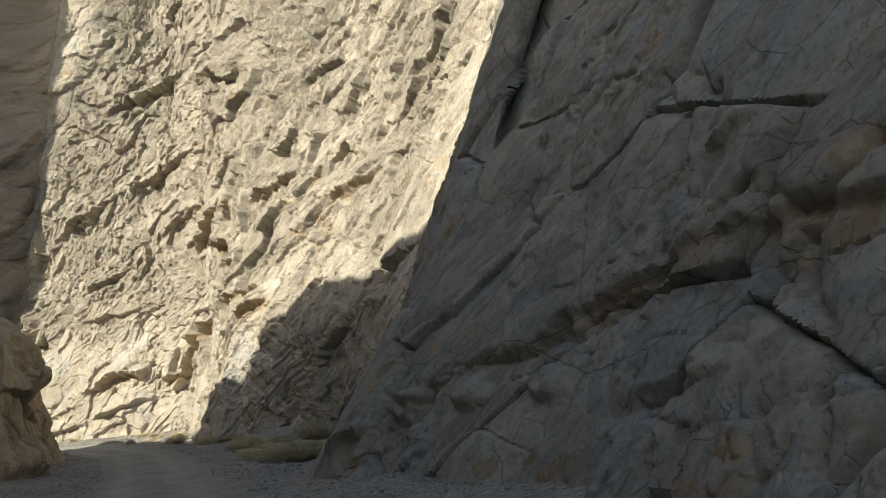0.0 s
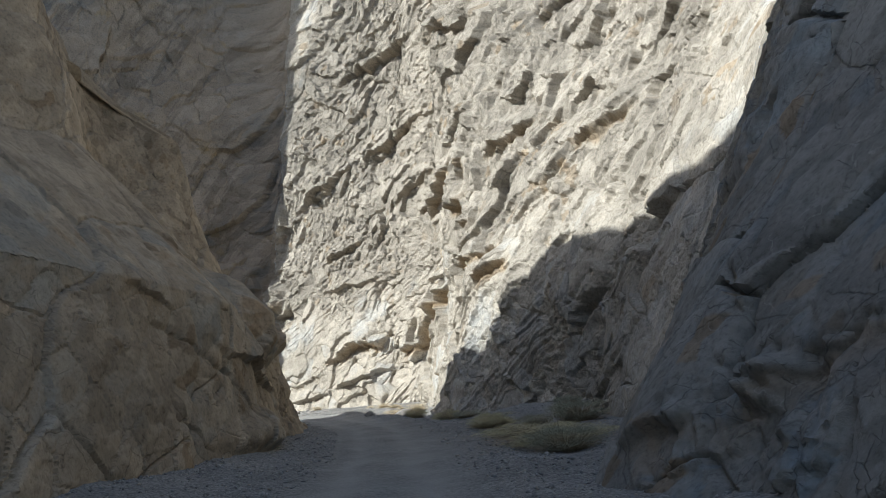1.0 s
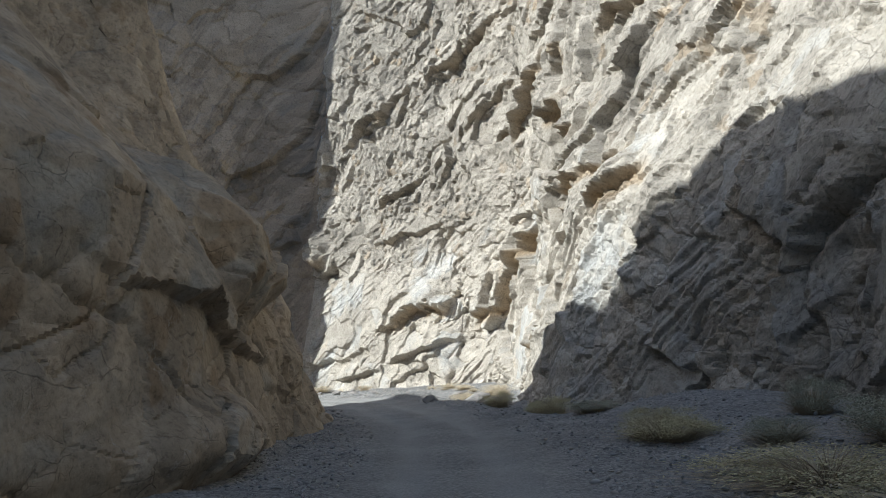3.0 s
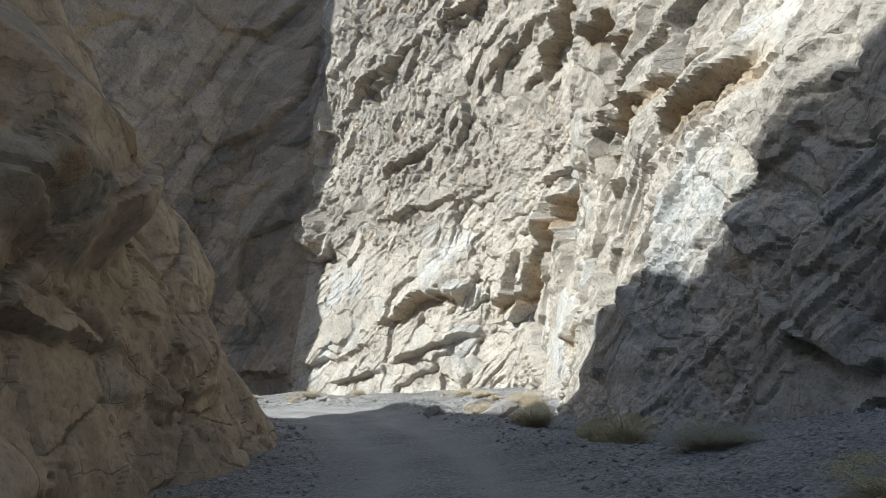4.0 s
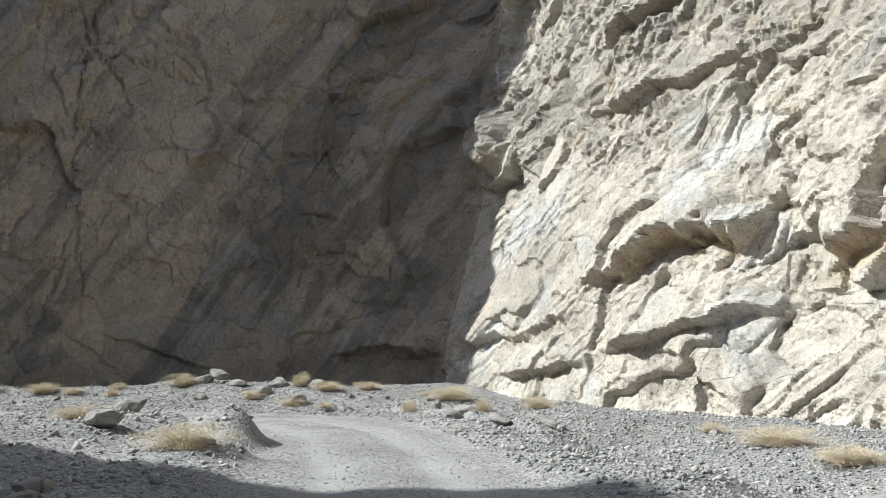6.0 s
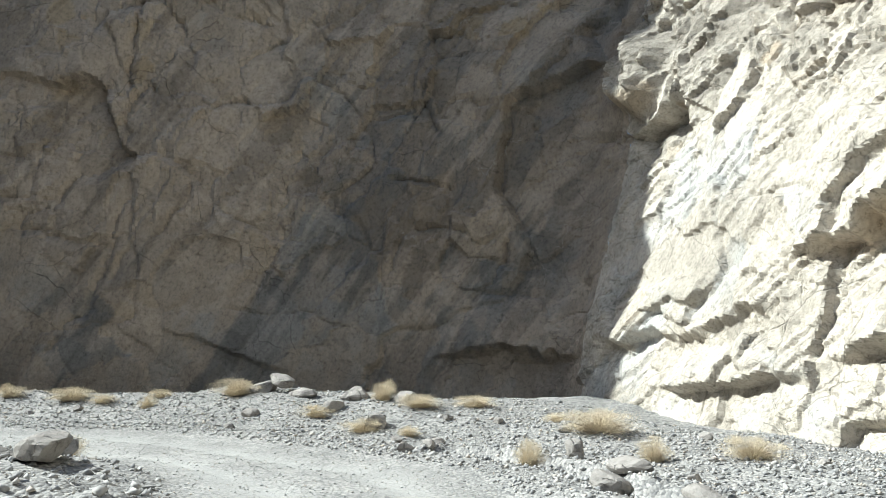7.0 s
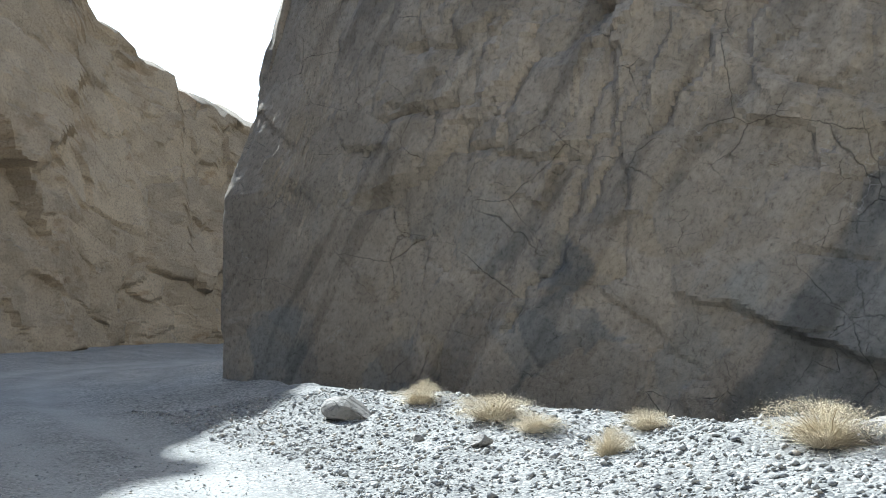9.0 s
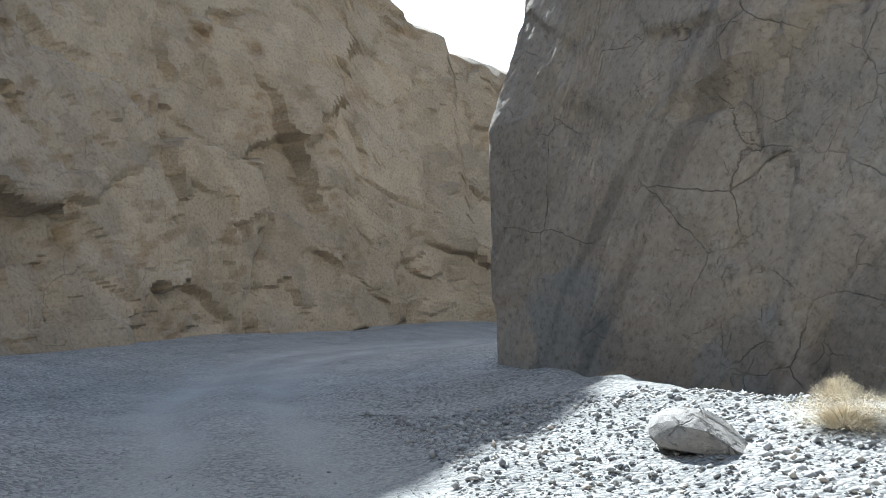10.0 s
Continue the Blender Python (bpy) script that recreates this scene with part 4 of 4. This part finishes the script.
def bush(kind, seed):
    """A desert bush one metre wide and half a metre high, standing at the origin."""
    root = new({"straw": "dry_bush", "salt": "saltbush", "green": "green_bush"}[kind])
    leafy = {"straw": STRAW, "salt": SALTBUSH, "green": GREEN}[kind]
    part("twig_clump", blades("twig_clump", 70, 0.46, 0.46, 0.006, seed, TWIG), TWIG, root, "thin brown twigs")
    if kind == "straw":
        part("stem_clump", blades("stem_clump", 1500, 0.50, 0.46, 0.0018, seed + 1, STRAW, 0.6), STRAW, root)
        part("dry_foliage", leaf_cloud("dry_foliage", 4500, 0.54, 0.46, 0.009, seed + 2, STRAW), STRAW, root)
    else:
        part("stem_clump", blades("stem_clump", 900, 0.50, 0.50, 0.0022, seed + 1, TWIG, 0.3), TWIG, root)
        part("foliage", leaf_cloud("foliage", 7000, 0.52, 0.52, 0.010, seed + 2, leafy), leafy, root)
    return root


MODELS = {kind: [bush(kind, 200 + 10 * n + m) for m in range(3)] for n, kind in enumerate(("straw", "salt", "green"))}
used = set()


def plant(kind, x, y, wide, high, label, group="bushes on the gravel bank"):
    n = int(abs(x * 7 + y * 3)) % 3
    model = MODELS[kind][n]
    place = pose(x, y, ground_at(x, y) - 0.03, 0, 0, (x * 97 + y * 57) % 360) @ Matrix.Diagonal((wide * 1.05, wide * 1.05, high / 0.52, 1))
    if (kind, n) in used:
        ob = copy_thing(model, place)
    else:
        ob = model
        ob.matrix_world = place
        used.add((kind, n))
    return tagged(ob, label, "bush", group)


DRY = "dry straw-coloured bush on the sunlit gravel bank"
for x, y, wide, high in ((-44.6, 64.2, 1.5, 0.58), (-48.9, 61.2, 1.0, 0.45), (-46.9, 63.0, 0.8, 0.35), (-40.3, 66.0, 0.9, 0.6), (-38.8, 65.9, 1.5, 0.6),
                         (-40.7, 64.2, 0.6, 0.35), (-38.4, 63.9, 0.7, 0.35), (-37.0, 64.0, 0.7, 0.45), (-38.2, 67.3, 0.8, 0.35), (-35.3, 66.9, 0.9, 0.4)):
    plant("straw", x, y, wide, high, DRY)
for x, y, wide, high in ((-33.1, 65.4, 1.1, 0.5), (-30.8, 63.6, 0.7, 0.4), (-31.5, 61.4, 0.6, 0.4), (-29.6, 64.4, 0.7, 0.4), (-38.9, 57.6, 1.0, 0.4),
                         (-21.4, 59.5, 1.6, 0.5), (-20.4, 58.0, 0.9, 0.35), (-24.6, 63.0, 0.9, 0.45), (-22.9, 61.4, 1.1, 0.4), (-28.6, 53.0, 0.9, 0.4)):
    plant("straw", x, y, wide, high, DRY)
for x, y, wide, high in ((-18.5, 55.8, 2.3, 0.85), (-17.9, 54.4, 1.3, 0.6), (-50.9, 60.1, 0.7, 0.36), (-52.0, 60.2, 0.6, 0.3), (-47.6, 61.6, 1.1, 0.5), (-46.0, 62.2, 0.7, 0.4),
                         (-33.9, 54.4, 0.8, 0.3), (-19.3, 53.7, 1.0, 0.5)):
    plant("straw", x, y, wide, high, "straw-coloured dry bush at the shade's edge")
for x, y, wide, high in ((-14.2, 46.6, 1.3, 0.6), (-13.2, 44.6, 1.5, 0.7), (-16.2, 48.6, 1.0, 0.5), (-9.3, 37.8, 1.7, 0.5), (-8.9, 35.6, 1.5, 0.4), (-6.6, 30.6, 2.0, 0.5), (-5.3, 27.6, 2.2, 0.55)):
    plant("green", x, y, wide, high, "green-grey bush in shade at the wall's foot", "bushes in the shade")
for x, y, wide, high in ((-6.3, 37.3, 1.5, 0.8), (-7.0, 34.4, 1.5, 0.5), (-4.6, 25.2, 1.5, 0.45), (-11.4, 41.6, 1.1, 0.4), (-5.2, 32.8, 1.7, 0.5)):
    plant("salt", x, y, wide, high, "grey saltbush in shade at the wall's foot", "bushes in the shade")
for kind, models in MODELS.items():
    for n, model in enumerate(models):
        if (kind, n) not in used:
            for ob in (*model.children_recursive, model):
                bpy.data.objects.remove(ob)


def pebbles(name, count, area, least, most, keep, seed, label):
    """Loose gravel as one object: small broken eight-sided stones lying on the ground."""
    r = np.random.RandomState(seed)
    x, y = r.uniform(area[0], area[1], count), r.uniform(area[2], area[3], count)
    z, run, away = ground_height(x, y)
    stay = keep(x, y, away, r.uniform(0, 1, count))
    x, y, z = x[stay], y[stay], z[stay]
    n = len(x)
    size = least * (most / least) ** (r.uniform(0, 1, n) ** 3.4)
    base = np.array([(1, 0, 0), (0, 1, 0), (-1, 0, 0), (0, -1, 0), (0, 0, 1), (0, 0, -1)], float)
    shape = base[None] * r.uniform(0.55, 1.25, (n, 6, 1)) + r.normal(0, 0.22, (n, 6, 3))
    shape *= np.stack([r.uniform(0.7, 1.2, n), r.uniform(0.5, 0.9, n), r.uniform(0.4, 0.75, n)], 1)[:, None]
    turn = r.uniform(0, 2 * np.pi, n)
    c, s = np.cos(turn)[:, None], np.sin(turn)[:, None]
    shape = np.stack([shape[..., 0] * c - shape[..., 1] * s, shape[..., 0] * s + shape[..., 1] * c, shape[..., 2]], -1) * (size * 0.5)[:, None, None]
    verts = (shape + np.stack([x, y, z + size * 0.12], 1)[:, None]).reshape(-1, 3)
    one = np.array([(0, 1, 4), (1, 2, 4), (2, 3, 4), (3, 0, 4), (1, 0, 5), (2, 1, 5), (3, 2, 5), (0, 3, 5)])
    faces = (one[None] + 6 * np.arange(n)[:, None, None]).reshape(-1, 3)
    mesh = bpy.data.meshes.new(name)
    mesh.vertices.add(len(verts))
    mesh.vertices.foreach_set("co", verts.reshape(-1).astype(np.float32))
    mesh.loops.add(faces.size)
    mesh.loops.foreach_set("vertex_index", faces.reshape(-1).astype(np.int32))
    mesh.polygons.add(len(faces))
    mesh.polygons.foreach_set("loop_start", np.arange(0, faces.size, 3, dtype=np.int32))
    mesh.update(calc_edges=True)
    mesh.materials.append(PEBBLE)
    return tagged(new(name, mesh), label, "gravel", kind="stuff")


PEBBLE, pebble_tree, pebble_shader = material("pebbles", 0.95)
pebble_info = pebble_tree.nodes.new("ShaderNodeNewGeometry")
pebble_ramp = ramp(pebble_tree, pebble_info.outputs["Random Per Island"], [(0.0, (0.20, 0.20, 0.20)), (0.5, (0.34, 0.336, 0.327)), (0.85, (0.42, 0.41, 0.39)), (1.0, (0.42, 0.37, 0.31))])
pebble_tree.links.new(pebble_ramp.outputs[0], pebble_shader.inputs["Base Color"])
pebbles("bank_gravel", 105000, (-54, -20, 53.5, 70), 0.035, 0.15, lambda x, y, a, p: (a > 1.9) & (p < 0.9) & (a < 14), 1, "broken grey limestone gravel on the sunlit bank")
pebbles("inner_gravel", 16000, (-42, -20, 44, 58), 0.04, 0.2, lambda x, y, a, p: (a < -1.9) & (a > -9), 2, "broken grey limestone gravel inside the bend")
pebbles("shoulder_gravel", 34000, (-22, 2, 12, 56), 0.04, 0.16, lambda x, y, a, p: (np.abs(a) > 1.75) & (np.abs(a) < 7), 3, "grey limestone gravel along the shaded track")
pebbles("track_gravel", 30000, (-52, 0, 8, 62), 0.02, 0.06, lambda x, y, a, p: (np.abs(a) < 2.0) & (p < 0.25 + 0.3 * (np.abs(a) < 0.3)), 4, "fine gravel scattered over the packed track")
pebbles("bend_gravel", 48000, (-50, -21, 49, 62), 0.02, 0.055, lambda x, y, a, p: (np.abs(a) < 2.3) & (p < 0.35 + 0.55 * np.abs(np.sin(a * 2.6))), 6, "loose gravel between the wheel tracks in the bend")
